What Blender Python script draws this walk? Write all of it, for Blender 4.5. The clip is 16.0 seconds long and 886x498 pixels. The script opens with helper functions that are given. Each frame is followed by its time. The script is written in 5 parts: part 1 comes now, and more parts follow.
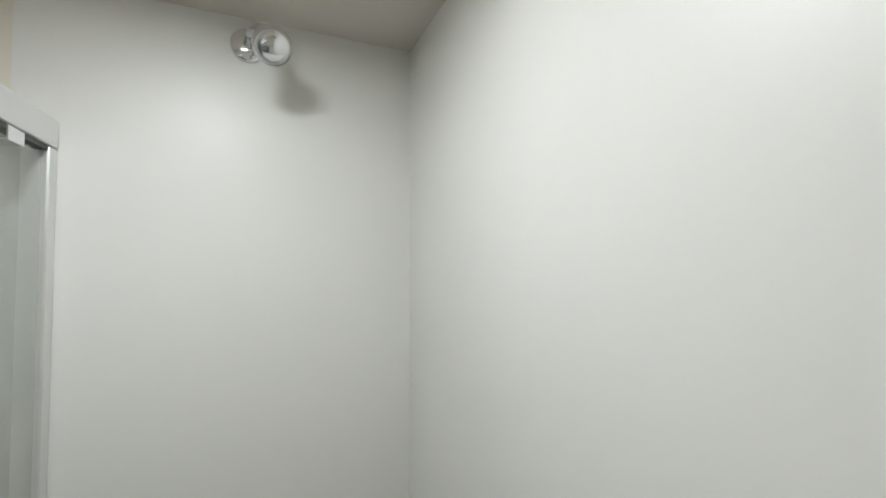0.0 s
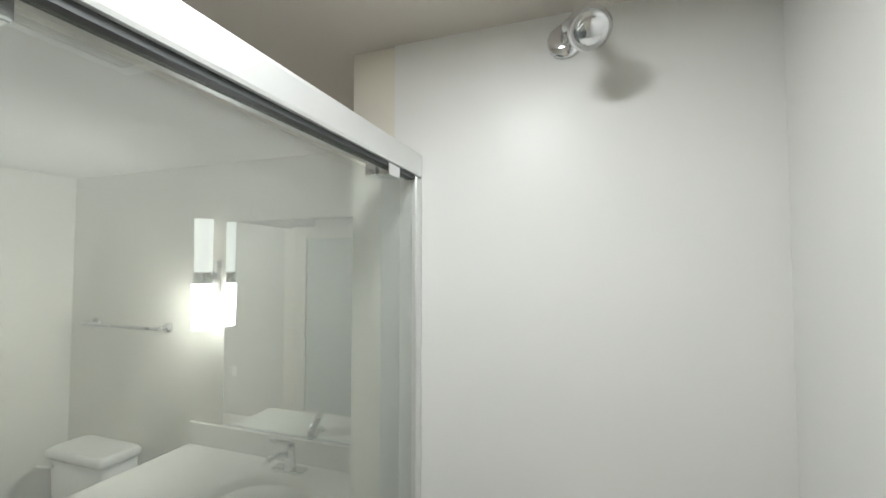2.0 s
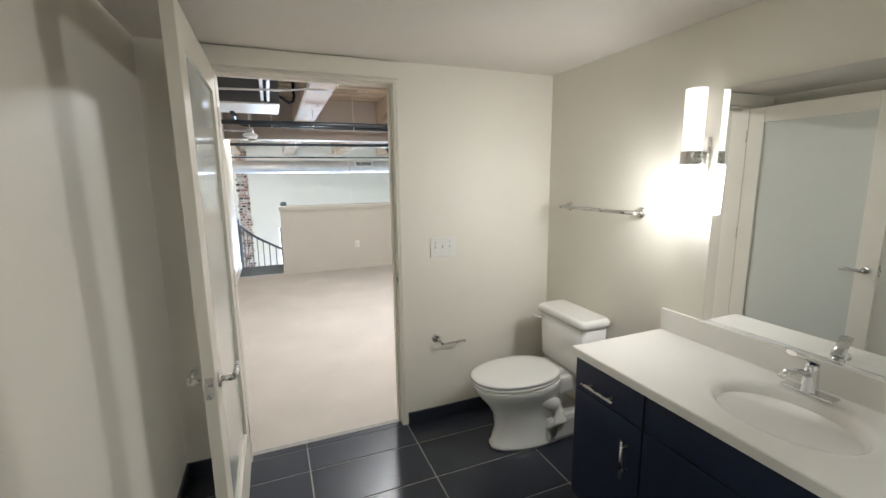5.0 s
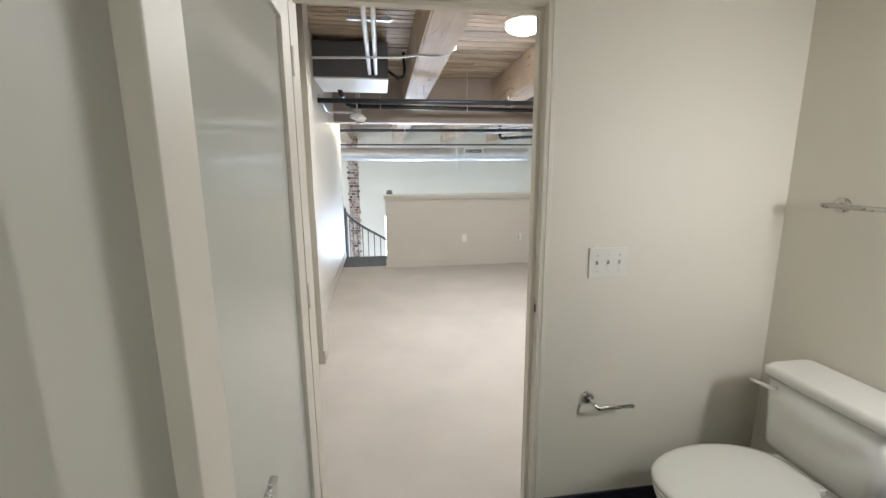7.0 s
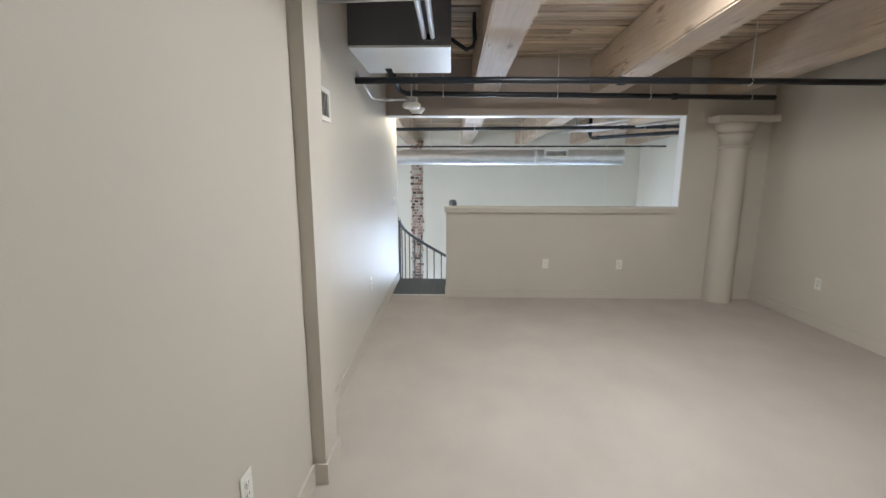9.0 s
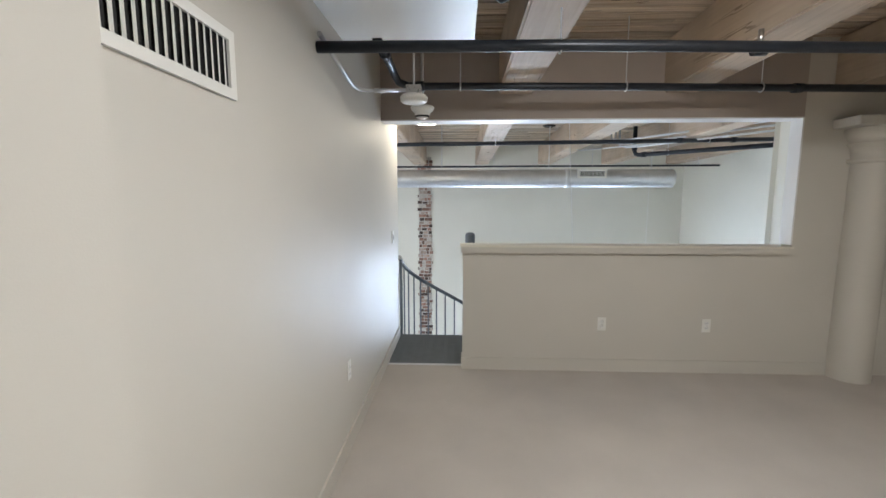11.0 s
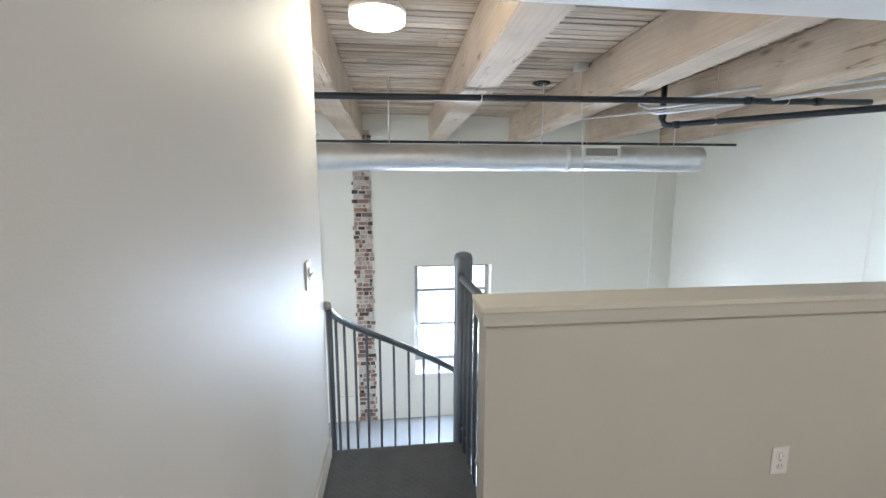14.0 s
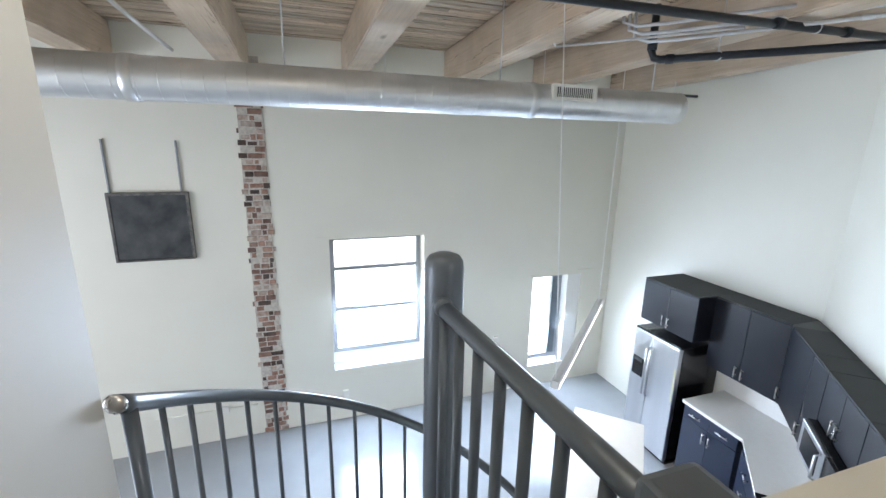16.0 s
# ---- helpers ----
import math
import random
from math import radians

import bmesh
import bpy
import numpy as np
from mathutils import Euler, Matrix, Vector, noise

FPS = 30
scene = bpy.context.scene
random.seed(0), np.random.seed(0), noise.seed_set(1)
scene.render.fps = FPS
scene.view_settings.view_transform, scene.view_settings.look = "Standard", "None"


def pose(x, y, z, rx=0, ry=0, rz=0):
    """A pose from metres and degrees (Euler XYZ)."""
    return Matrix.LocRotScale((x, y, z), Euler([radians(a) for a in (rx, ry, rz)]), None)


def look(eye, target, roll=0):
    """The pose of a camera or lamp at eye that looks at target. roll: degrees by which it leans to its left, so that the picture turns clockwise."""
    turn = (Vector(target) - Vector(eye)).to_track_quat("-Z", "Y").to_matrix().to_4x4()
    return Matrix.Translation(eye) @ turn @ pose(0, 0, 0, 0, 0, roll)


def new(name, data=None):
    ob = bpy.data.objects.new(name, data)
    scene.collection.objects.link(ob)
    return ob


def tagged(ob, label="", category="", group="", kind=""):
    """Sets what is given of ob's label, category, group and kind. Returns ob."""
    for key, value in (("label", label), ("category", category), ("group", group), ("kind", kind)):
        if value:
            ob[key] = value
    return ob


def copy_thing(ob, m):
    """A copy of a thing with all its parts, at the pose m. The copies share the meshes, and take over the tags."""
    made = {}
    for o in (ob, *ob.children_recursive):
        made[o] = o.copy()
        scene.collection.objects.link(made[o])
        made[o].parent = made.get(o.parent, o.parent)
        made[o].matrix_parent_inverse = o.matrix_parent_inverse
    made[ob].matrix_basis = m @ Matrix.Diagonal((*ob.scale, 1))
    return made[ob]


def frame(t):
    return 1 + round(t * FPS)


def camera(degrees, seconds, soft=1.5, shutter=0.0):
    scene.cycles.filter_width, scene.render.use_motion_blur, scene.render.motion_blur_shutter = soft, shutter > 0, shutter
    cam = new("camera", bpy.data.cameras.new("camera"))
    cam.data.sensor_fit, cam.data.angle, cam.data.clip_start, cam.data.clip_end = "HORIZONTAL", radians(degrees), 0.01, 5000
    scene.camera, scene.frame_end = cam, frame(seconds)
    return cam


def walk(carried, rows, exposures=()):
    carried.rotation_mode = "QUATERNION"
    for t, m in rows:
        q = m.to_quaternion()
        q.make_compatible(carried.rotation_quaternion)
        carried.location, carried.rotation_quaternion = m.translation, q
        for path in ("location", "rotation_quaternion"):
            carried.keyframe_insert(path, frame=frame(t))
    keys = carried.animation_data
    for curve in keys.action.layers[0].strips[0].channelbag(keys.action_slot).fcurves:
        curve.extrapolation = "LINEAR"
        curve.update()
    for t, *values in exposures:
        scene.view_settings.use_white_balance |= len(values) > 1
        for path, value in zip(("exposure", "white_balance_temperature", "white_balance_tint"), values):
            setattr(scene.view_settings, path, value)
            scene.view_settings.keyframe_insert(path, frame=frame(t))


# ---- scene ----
# ---- camera and walk ----
cam = camera(92.8, 16.0)
PATH = [
    (0, (0.129, 0.249, 1.622), (0.905, 2.091, 1.69), 0.0),
    (0.5, (0.135, 0.316, 1.6), (0.622, 2.252, 1.725), 0.0),
    (1, (0.17, 0.353, 1.602), (0.294, 2.345, 1.727), 0.0),
    (1.5, (0.2, 0.355, 1.624), (-0.086, 2.332, 1.729), 0.0),
    (2, (0.135, 0.35, 1.632), (-0.532, 2.234, 1.712), 0.0),
    (2.5, (0.064, 0.285, 1.613), (-0.925, 2.022, 1.667), -0.2),
    (3, (0.012, 0.238, 1.585), (-1.29, 1.755, 1.584), 0.0),
    (3.5, (-0.051, 0.219, 1.558), (-1.568, 1.52, 1.467), -0.2),
    (4, (-0.108, 0.207, 1.512), (-1.782, 1.29, 1.36), 0.0),
    (4.5, (-0.189, 0.194, 1.52), (-1.959, 1.089, 1.261), -0.3),
    (7, (-1.12, 0.271, 1.462), (-3.064, 0.553, 1.085), -0.3),
    (7.5, (-1.421, 0.29, 1.472), (-3.379, 0.462, 1.102), -0.1),
    (8, (-1.758, 0.364, 1.453), (-3.72, 0.502, 1.088), -0.0),
    (8.5, (-2.113, 0.404, 1.475), (-4.078, 0.463, 1.11), 0.1),
    (9, (-2.445, 0.389, 1.46), (-4.414, 0.35, 1.107), 0.1),
    (11.5, (-4.215, 0.262, 1.504), (-6.199, 0.182, 1.261), -0.0),
    (12, (-4.608, 0.197, 1.532), (-6.591, 0.124, 1.28), -0.2),
    (12.5, (-4.945, 0.128, 1.49), (-6.93, 0.127, 1.242), -0.1),
    (13, (-5.328, 0.079, 1.49), (-7.308, 0.17, 1.224), 0.0),
    (13.5, (-5.677, 0.028, 1.474), (-7.65, 0.19, 1.187), 0.2),
    (14, (-5.999, 0.021, 1.477), (-7.962, 0.256, 1.173), -0.0),
    (14.5, (-6.354, 0.052, 1.45), (-8.31, 0.321, 1.133), 0.2),
    (15, (-6.691, 0.033, 1.418), (-8.631, 0.366, 1.061), 0.5),
    (15.5, (-6.97, 0.033, 1.399), (-8.857, 0.553, 0.989), 0.8),
    (16, (-7.264, 0.062, 1.379), (-9.104, 0.683, 0.898), 1.1),
]
EXPOSURES = [(0, 0.72), (2.5, 1.02), (4.5, 1.4), (7, 1.24), (8, 1.02), (9, 0.74), (12, 0.72), (14.5, 0.84), (16, 0.68)]
walk(cam, [(t, look(eye, target, roll)) for t, eye, target, roll in PATH], EXPOSURES)

# ---- world, sun and large lights ----
world = bpy.data.worlds.new("sky")
scene.world = world
world.use_nodes = True
wn = world.node_tree.nodes
sky = wn.new("ShaderNodeTexSky")
sky.sky_type = "NISHITA"
sky.sun_disc = False
sky.sun_elevation, sky.sun_rotation = radians(38), radians(250)
world.node_tree.links.new(sky.outputs[0], wn["Background"].inputs[0])
wn["Background"].inputs[1].default_value = 0.15


def lamp(name, kind, m, watts, colour, **more):
    data = bpy.data.lights.new(name, kind)
    data.energy, data.color = watts, colour
    for key, value in more.items():
        if key == "size":
            data.size = value
        elif key == "size_y":
            data.shape, data.size_y = "RECTANGLE", value
        elif key == "radius":
            data.shadow_soft_size = value
        elif key == "disk":
            data.shape, data.size = "DISK", value
    ob = new(name, data)
    ob.matrix_world = m
    return ob


sun = bpy.data.lights.new("sun", "SUN")
sun.energy, sun.angle, sun.color = 1.2, radians(12), (1.0, 0.95, 0.88)
new("sun", sun).matrix_world = look((-30, 8, 20), (-12, 1, -1))
WEST, NORTH, FLOOR = -12.8, 4.87, -2.52        # hall: far wall, side wall, lower floor
DAY = (0.80, 0.86, 1.0)
SKYLIGHT = (0.58, 0.74, 1.0)
# daylight in both window openings, and an added unseen fill lamp to the south
lamp("daylight_window", "AREA", look((-12.92, 1.0, -0.7), (-9.6, 1.3, -2.3)), 165, SKYLIGHT, size=1.25, size_y=1.65)
lamp("daylight_door", "AREA", look((-12.92, 3.9, -1.35), (-10.2, 2.9, -2.4)), 62, SKYLIGHT, size=0.8, size_y=1.4)
lamp("fill_south", "AREA", look((-9.6, -5.35, -0.4), (-10.2, -0.5, -1.6)), 190, DAY, size=3.6, size_y=3.0)
lamp("shower_downlight", "AREA", look((-0.03, 0.60, 2.098), (-0.03, 0.60, 0)), 3.2, (0.97, 1.0, 1.0), disk=0.13)
lamp("sconce_bulb", "POINT", pose(-1.563, 1.815, 1.44), 1.2, (0.98, 0.98, 0.98), radius=0.03)
lamp("sconce_shade_glow", "AREA", look((-1.58, 1.768, 1.44), (-2.5, 0.95, 1.15)), 1.9, (0.98, 0.98, 0.98), size=0.09, size_y=0.20)
lamp("dome_bulb_loft", "POINT", pose(-4.5, 1.40, 2.538), 16, (0.97, 0.98, 1.0), radius=0.03)
lamp("dome_lens_loft", "AREA", look((-4.5, 1.40, 2.468), (-4.5, 1.40, 0)), 26, (0.97, 0.98, 1.0), disk=0.26)
lamp("dome_bulb_stair", "POINT", pose(-8.03, -0.03, 2.12), 6.5, (1.0, 0.90, 0.72), radius=0.09)


# ---- materials ----
def material(name, colour, rough=0.5, metal=0.0, vary=0.06, scale=3.0, grain=0.0, grain_scale=200.0, spec=0.5, tint=None,
             emit=None, per_object=0.0, per_island=0.0, stretch=(1, 1, 1), coat=0.0):
    """Principled paint, stone or metal: broad drift of tone, fine grain bump, roughness that varies."""
    m = bpy.data.materials.new(name)
    m.use_nodes = True
    nodes, link = m.node_tree.nodes, m.node_tree.links.new
    p = nodes["Principled BSDF"]
    p.inputs["Roughness"].default_value, p.inputs["Metallic"].default_value = rough, metal
    p.inputs["Specular IOR Level"].default_value = spec
    p.inputs["Coat Weight"].default_value = coat
    geo = nodes.new("ShaderNodeNewGeometry")
    mp = nodes.new("ShaderNodeMapping")
    mp.inputs["Scale"].default_value = stretch
    link(geo.outputs["Position"], mp.inputs["Vector"])
    broad = nodes.new("ShaderNodeTexNoise")
    broad.inputs["Scale"].default_value, broad.inputs["Detail"].default_value = scale, 6
    link(mp.outputs[0], broad.inputs["Vector"])
    ramp = nodes.new("ShaderNodeValToRGB")
    other = tint or tuple(c * (1 - 2.2 * vary) for c in colour)
    ramp.color_ramp.elements[0].position, ramp.color_ramp.elements[0].color = 0.3, (*other, 1)
    ramp.color_ramp.elements[1].position, ramp.color_ramp.elements[1].color = 0.7, (*colour, 1)
    link(broad.outputs["Fac"], ramp.inputs[0])
    out = ramp.outputs[0]
    for amount, source in ((per_object, "object"), (per_island, "island")):
        if amount:
            hsv = nodes.new("ShaderNodeHueSaturation")
            rng = nodes.new("ShaderNodeMapRange")
            rng.inputs[3].default_value, rng.inputs[4].default_value = 1 - amount, 1 + amount
            src = nodes.new("ShaderNodeObjectInfo").outputs["Random"] if source == "object" else geo.outputs["Random Per Island"]
            link(src, rng.inputs[0])
            link(rng.outputs[0], hsv.inputs["Value"])
            link(out, hsv.inputs["Color"])
            out = hsv.outputs[0]
    link(out, p.inputs["Base Color"])
    rr = nodes.new("ShaderNodeMapRange")
    rr.inputs[3].default_value, rr.inputs[4].default_value = max(rough - 0.07, 0), min(rough + 0.07, 1)
    link(broad.outputs["Fac"], rr.inputs[0])
    link(rr.outputs[0], p.inputs["Roughness"])
    if grain:
        fine = nodes.new("ShaderNodeTexNoise")
        fine.inputs["Scale"].default_value, fine.inputs["Detail"].default_value = grain_scale, 4
        link(mp.outputs[0], fine.inputs["Vector"])
        bump = nodes.new("ShaderNodeBump")
        bump.inputs["Strength"].default_value, bump.inputs["Distance"].default_value = grain, 0.004
        link(fine.outputs["Fac"], bump.inputs["Height"])
        link(bump.outputs[0], p.inputs["Normal"])
    if emit:
        p.inputs["Emission Color"].default_value, p.inputs["Emission Strength"].default_value = (*emit[0], 1), emit[1]
    return m


def wood_material(name, light, dark, along, rough=0.65, per_island=0.12, soft=0.0):
    """Sawn timber: grain stretched along one axis, knots, and tone that changes from board to board."""
    m = bpy.data.materials.new(name)
    m.use_nodes = True
    nodes, link = m.node_tree.nodes, m.node_tree.links.new
    p = nodes["Principled BSDF"]
    p.inputs["Roughness"].default_value = rough
    geo = nodes.new("ShaderNodeNewGeometry")
    mp = nodes.new("ShaderNodeMapping")
    mp.inputs["Scale"].default_value = (1.4, 30, 30) if along == "x" else (30, 1.2, 30)
    link(geo.outputs["Position"], mp.inputs["Vector"])
    shift = nodes.new("ShaderNodeVectorMath")
    shift.operation = "ADD"
    scaled = nodes.new("ShaderNodeVectorMath")
    scaled.operation = "SCALE"
    scaled.inputs[0].default_value = (37, 53, 29)
    link(geo.outputs["Random Per Island"], scaled.inputs["Scale"])
    link(mp.outputs[0], shift.inputs[0])
    link(scaled.outputs[0], shift.inputs[1])
    grain = nodes.new("ShaderNodeTexNoise")
    grain.inputs["Scale"].default_value, grain.inputs["Detail"].default_value, grain.inputs["Distortion"].default_value = 1.2, 8, 0.6
    link(shift.outputs[0], grain.inputs["Vector"])
    stain = nodes.new("ShaderNodeTexNoise")
    stain.inputs["Scale"].default_value, stain.inputs["Detail"].default_value = 1.6, 4
    link(geo.outputs["Position"], stain.inputs["Vector"])
    ramp = nodes.new("ShaderNodeValToRGB")
    ramp.color_ramp.elements[0].position, ramp.color_ramp.elements[0].color = 0.34 - soft, (*dark, 1)
    ramp.color_ramp.elements[1].position, ramp.color_ramp.elements[1].color = 0.62 + soft, (*light, 1)
    link(grain.outputs["Fac"], ramp.inputs[0])
    hsv = nodes.new("ShaderNodeHueSaturation")
    rng = nodes.new("ShaderNodeMapRange")
    rng.inputs[3].default_value, rng.inputs[4].default_value = 1 - per_island, 1 + per_island
    link(geo.outputs["Random Per Island"], rng.inputs[0])
    link(rng.outputs[0], hsv.inputs["Value"])
    rng2 = nodes.new("ShaderNodeMapRange")
    rng2.inputs[3].default_value, rng2.inputs[4].default_value = 0.75, 1.25
    link(stain.outputs["Fac"], rng2.inputs[0])
    link(rng2.outputs[0], hsv.inputs["Saturation"])
    link(ramp.outputs[0], hsv.inputs["Color"])
    knots = nodes.new("ShaderNodeTexVoronoi")
    kmap = nodes.new("ShaderNodeMapping")
    kmap.inputs["Scale"].default_value = (1.5, 4.2, 4.2) if along == "x" else (6.0, 1.3, 6.0)
    link(geo.outputs["Position"], kmap.inputs["Vector"])
    link(kmap.outputs[0], knots.inputs["Vector"])
    knots.inputs["Scale"].default_value = 1.0
    size = nodes.new("ShaderNodeMapRange")
    size.inputs[1].default_value, size.inputs[2].default_value, size.inputs[3].default_value, size.inputs[4].default_value = 0.03, 0.13, 0.75, 0.0
    link(knots.outputs["Distance"], size.inputs[0])
    mix = nodes.new("ShaderNodeMix")
    mix.data_type = "RGBA"
    mix.inputs[7].default_value = (dark[0] * 0.32, dark[1] * 0.27, dark[2] * 0.25, 1)
    link(size.outputs[0], mix.inputs[0])
    link(hsv.outputs[0], mix.inputs[6])
    # long drying checks, and broad weathered patches
    check = nodes.new("ShaderNodeTexNoise")
    cmap = nodes.new("ShaderNodeMapping")
    cmap.inputs["Scale"].default_value = (0.55, 9, 9) if along == "x" else (9, 0.6, 9)
    link(geo.outputs["Position"], cmap.inputs["Vector"])
    link(cmap.outputs[0], check.inputs["Vector"])
    check.inputs["Scale"].default_value, check.inputs["Detail"].default_value = 1.0, 3
    near = nodes.new("ShaderNodeMath")
    near.operation = "COMPARE"
    near.inputs[1].default_value, near.inputs[2].default_value = 0.5, 0.006
    link(check.outputs["Fac"], near.inputs[0])
    gate = nodes.new("ShaderNodeMapRange")
    gate.inputs[1].default_value, gate.inputs[2].default_value, gate.inputs[4].default_value = 0.5, 0.62, 0.65
    link(stain.outputs["Fac"], gate.inputs[0])
    both = nodes.new("ShaderNodeMath")
    both.operation = "MULTIPLY"
    link(near.outputs[0], both.inputs[0])
    link(gate.outputs[0], both.inputs[1])
    split = nodes.new("ShaderNodeMix")
    split.data_type = "RGBA"
    split.inputs[7].default_value = (dark[0] * 0.3, dark[1] * 0.26, dark[2] * 0.24, 1)
    link(both.outputs[0], split.inputs[0])
    link(mix.outputs[2], split.inputs[6])
    worn = nodes.new("ShaderNodeTexNoise")
    worn.inputs["Scale"].default_value, worn.inputs["Detail"].default_value = 2.3, 7
    link(shift.outputs[0] if along == "y" else geo.outputs["Position"], worn.inputs["Vector"])
    tone = nodes.new("ShaderNodeMapRange")
    tone.inputs[1].default_value, tone.inputs[2].default_value = 0.3, 0.7
    tone.inputs[3].default_value, tone.inputs[4].default_value = 0.82, 1.14
    link(worn.outputs["Fac"], tone.inputs[0])
    shade = nodes.new("ShaderNodeHueSaturation")
    link(tone.outputs[0], shade.inputs["Value"])
    link(split.outputs[2], shade.inputs["Color"])
    link(shade.outputs[0], p.inputs["Base Color"])
    bump = nodes.new("ShaderNodeBump")
    bump.inputs["Strength"].default_value, bump.inputs["Distance"].default_value = 0.35, 0.003
    link(grain.outputs["Fac"], bump.inputs["Height"])
    link(bump.outputs[0], p.inputs["Normal"])
    return m


def thin_glass_material(name, colour, gloss_max=0.6, base_gloss=0.045, haze=0.0):
    """Thin pane: clear pass-through with a gloss that grows at grazing angles."""
    m = bpy.data.materials.new(name)
    m.use_nodes = True
    nodes, link = m.node_tree.nodes, m.node_tree.links.new
    nodes.remove(nodes["Principled BSDF"])
    clear, gloss, mix, fres = (nodes.new("ShaderNodeBsdfTransparent"), nodes.new("ShaderNodeBsdfGlossy"),
                               nodes.new("ShaderNodeMixShader"), nodes.new("ShaderNodeLayerWeight"))
    clear.inputs[0].default_value = (*colour, 1)
    gloss.inputs["Roughness"].default_value = 0.02
    fres.inputs["Blend"].default_value = 0.5
    power, scale_, add = [nodes.new("ShaderNodeMath") for _ in range(3)]
    power.operation, scale_.operation, add.operation = "POWER", "MULTIPLY", "ADD"
    power.inputs[1].default_value, scale_.inputs[1].default_value, add.inputs[1].default_value = 4.0, gloss_max, base_gloss
    link(fres.outputs["Facing"], power.inputs[0])
    link(power.outputs[0], scale_.inputs[0])
    link(scale_.outputs[0], add.inputs[0])
    link(add.outputs[0], mix.inputs[0])
    link(clear.outputs[0], mix.inputs[1])
    link(gloss.outputs[0], mix.inputs[2])
    # white veil: soap haze plus the lit shower wall's reflection, put in as diffuse
    film_and_sheen, veil, spots, span = (nodes.new("ShaderNodeBsdfDiffuse"), nodes.new("ShaderNodeMixShader"), nodes.new("ShaderNodeTexNoise"), nodes.new("ShaderNodeMapRange"))
    film_and_sheen.inputs[0].default_value = (0.86, 0.88, 0.86, 1)
    spots.inputs["Scale"].default_value, spots.inputs["Detail"].default_value = 3.0, 6
    link(nodes.new("ShaderNodeNewGeometry").outputs["Position"], spots.inputs["Vector"])
    span.inputs[3].default_value, span.inputs[4].default_value = haze * 0.7, haze * 1.3
    link(spots.outputs["Fac"], span.inputs[0])
    link(span.outputs[0], veil.inputs[0])
    link(mix.outputs[0], veil.inputs[1])
    link(film_and_sheen.outputs[0], veil.inputs[2])
    link(veil.outputs[0] if haze else mix.outputs[0], nodes["Material Output"].inputs[0])
    return m


BATH_PAINT = material("bath_paint", (0.78, 0.74, 0.65), 0.55, vary=0.02, scale=1.5, grain=0.06, grain_scale=260)
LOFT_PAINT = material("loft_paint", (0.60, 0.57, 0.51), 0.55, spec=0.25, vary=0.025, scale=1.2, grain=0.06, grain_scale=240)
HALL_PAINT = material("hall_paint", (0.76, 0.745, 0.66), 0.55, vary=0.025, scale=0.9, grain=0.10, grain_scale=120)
CEILING_PAINT = material("ceiling_paint", (0.66, 0.615, 0.56), 0.7, vary=0.02, scale=1.4, grain=0.06)
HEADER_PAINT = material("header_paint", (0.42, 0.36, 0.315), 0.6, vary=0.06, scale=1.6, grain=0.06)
TRIM_PAINT = material("trim_paint", (0.72, 0.68, 0.59), 0.5, vary=0.02, scale=4, grain=0.03)
WHITE_PAINT = material("white_paint", (0.80, 0.80, 0.78), 0.4, vary=0.02, scale=2)
ACRYLIC = material("acrylic", (0.80, 0.80, 0.775), 0.42, vary=0.012, scale=2.0, grain=0.02, grain_scale=12)
CARPET = material("carpet", (0.585, 0.535, 0.485), 0.95, vary=0.05, scale=2.2, grain=0.9, grain_scale=420, spec=0.1)
SLATE = material("slate_tile", (0.030, 0.036, 0.052), 0.32, vary=0.12, scale=9, grain=0.10, grain_scale=60, per_object=0.12)
GROUT = material("grout", (0.36, 0.35, 0.34), 0.85, vary=0.1, scale=30)
NAVY = material("navy_cabinet", (0.014, 0.022, 0.052), 0.32, vary=0.1, scale=3, grain=0.05, grain_scale=60, stretch=(1, 1, 0.1))
MARBLE = material("cultured_marble", (0.82, 0.80, 0.75), 0.2, vary=0.012, scale=6)
PORCELAIN = material("porcelain", (0.82, 0.81, 0.77), 0.12, vary=0.01, scale=3, coat=0.3)
CHROME = material("chrome", (0.82, 0.83, 0.85), 0.08, 1.0, vary=0.01)
NICKEL = material("brushed_nickel", (0.62, 0.60, 0.57), 0.28, 1.0, vary=0.03, scale=30)
ALU = material("satin_aluminium", (0.78, 0.79, 0.78), 0.35, 0.6, vary=0.02, scale=12)
PLASTIC = material("white_plastic", (0.78, 0.77, 0.72), 0.35, vary=0.01)
DARK_SLOT = material("dark_slot", (0.02, 0.02, 0.02), 0.8, vary=0.05)
RUBBER = material("dark_seal", (0.05, 0.055, 0.055), 0.5, vary=0.05)
PIPE = material("black_steel_pipe", (0.028, 0.033, 0.042), 0.38, 0.3, vary=0.15, scale=10, grain=0.05, grain_scale=80)
CONDUIT = material("galvanised_conduit", (0.72, 0.73, 0.74), 0.38, 0.55, vary=0.06, scale=14)
DUCT = material("galvanised_duct", (0.72, 0.73, 0.74), 0.42, 0.85, vary=0.05, scale=7, grain=0.10, grain_scale=9)
RAIL = material("grey_painted_steel", (0.125, 0.145, 0.165), 0.36, 0.25, vary=0.08, scale=12, grain=0.03, grain_scale=150)
PLATE = material("checker_plate", (0.155, 0.17, 0.185), 0.45, 0.3, vary=0.10, scale=9, grain=0.05, grain_scale=90)
CONCRETE = material("sealed_concrete", (0.34, 0.35, 0.36), 0.16, vary=0.09, scale=1.3, grain=0.02, grain_scale=30)
BRICK = material("old_brick", (0.20, 0.10, 0.072), 0.9, vary=0.2, scale=14, grain=0.8, grain_scale=60, tint=(0.30, 0.20, 0.16), per_object=0.5)
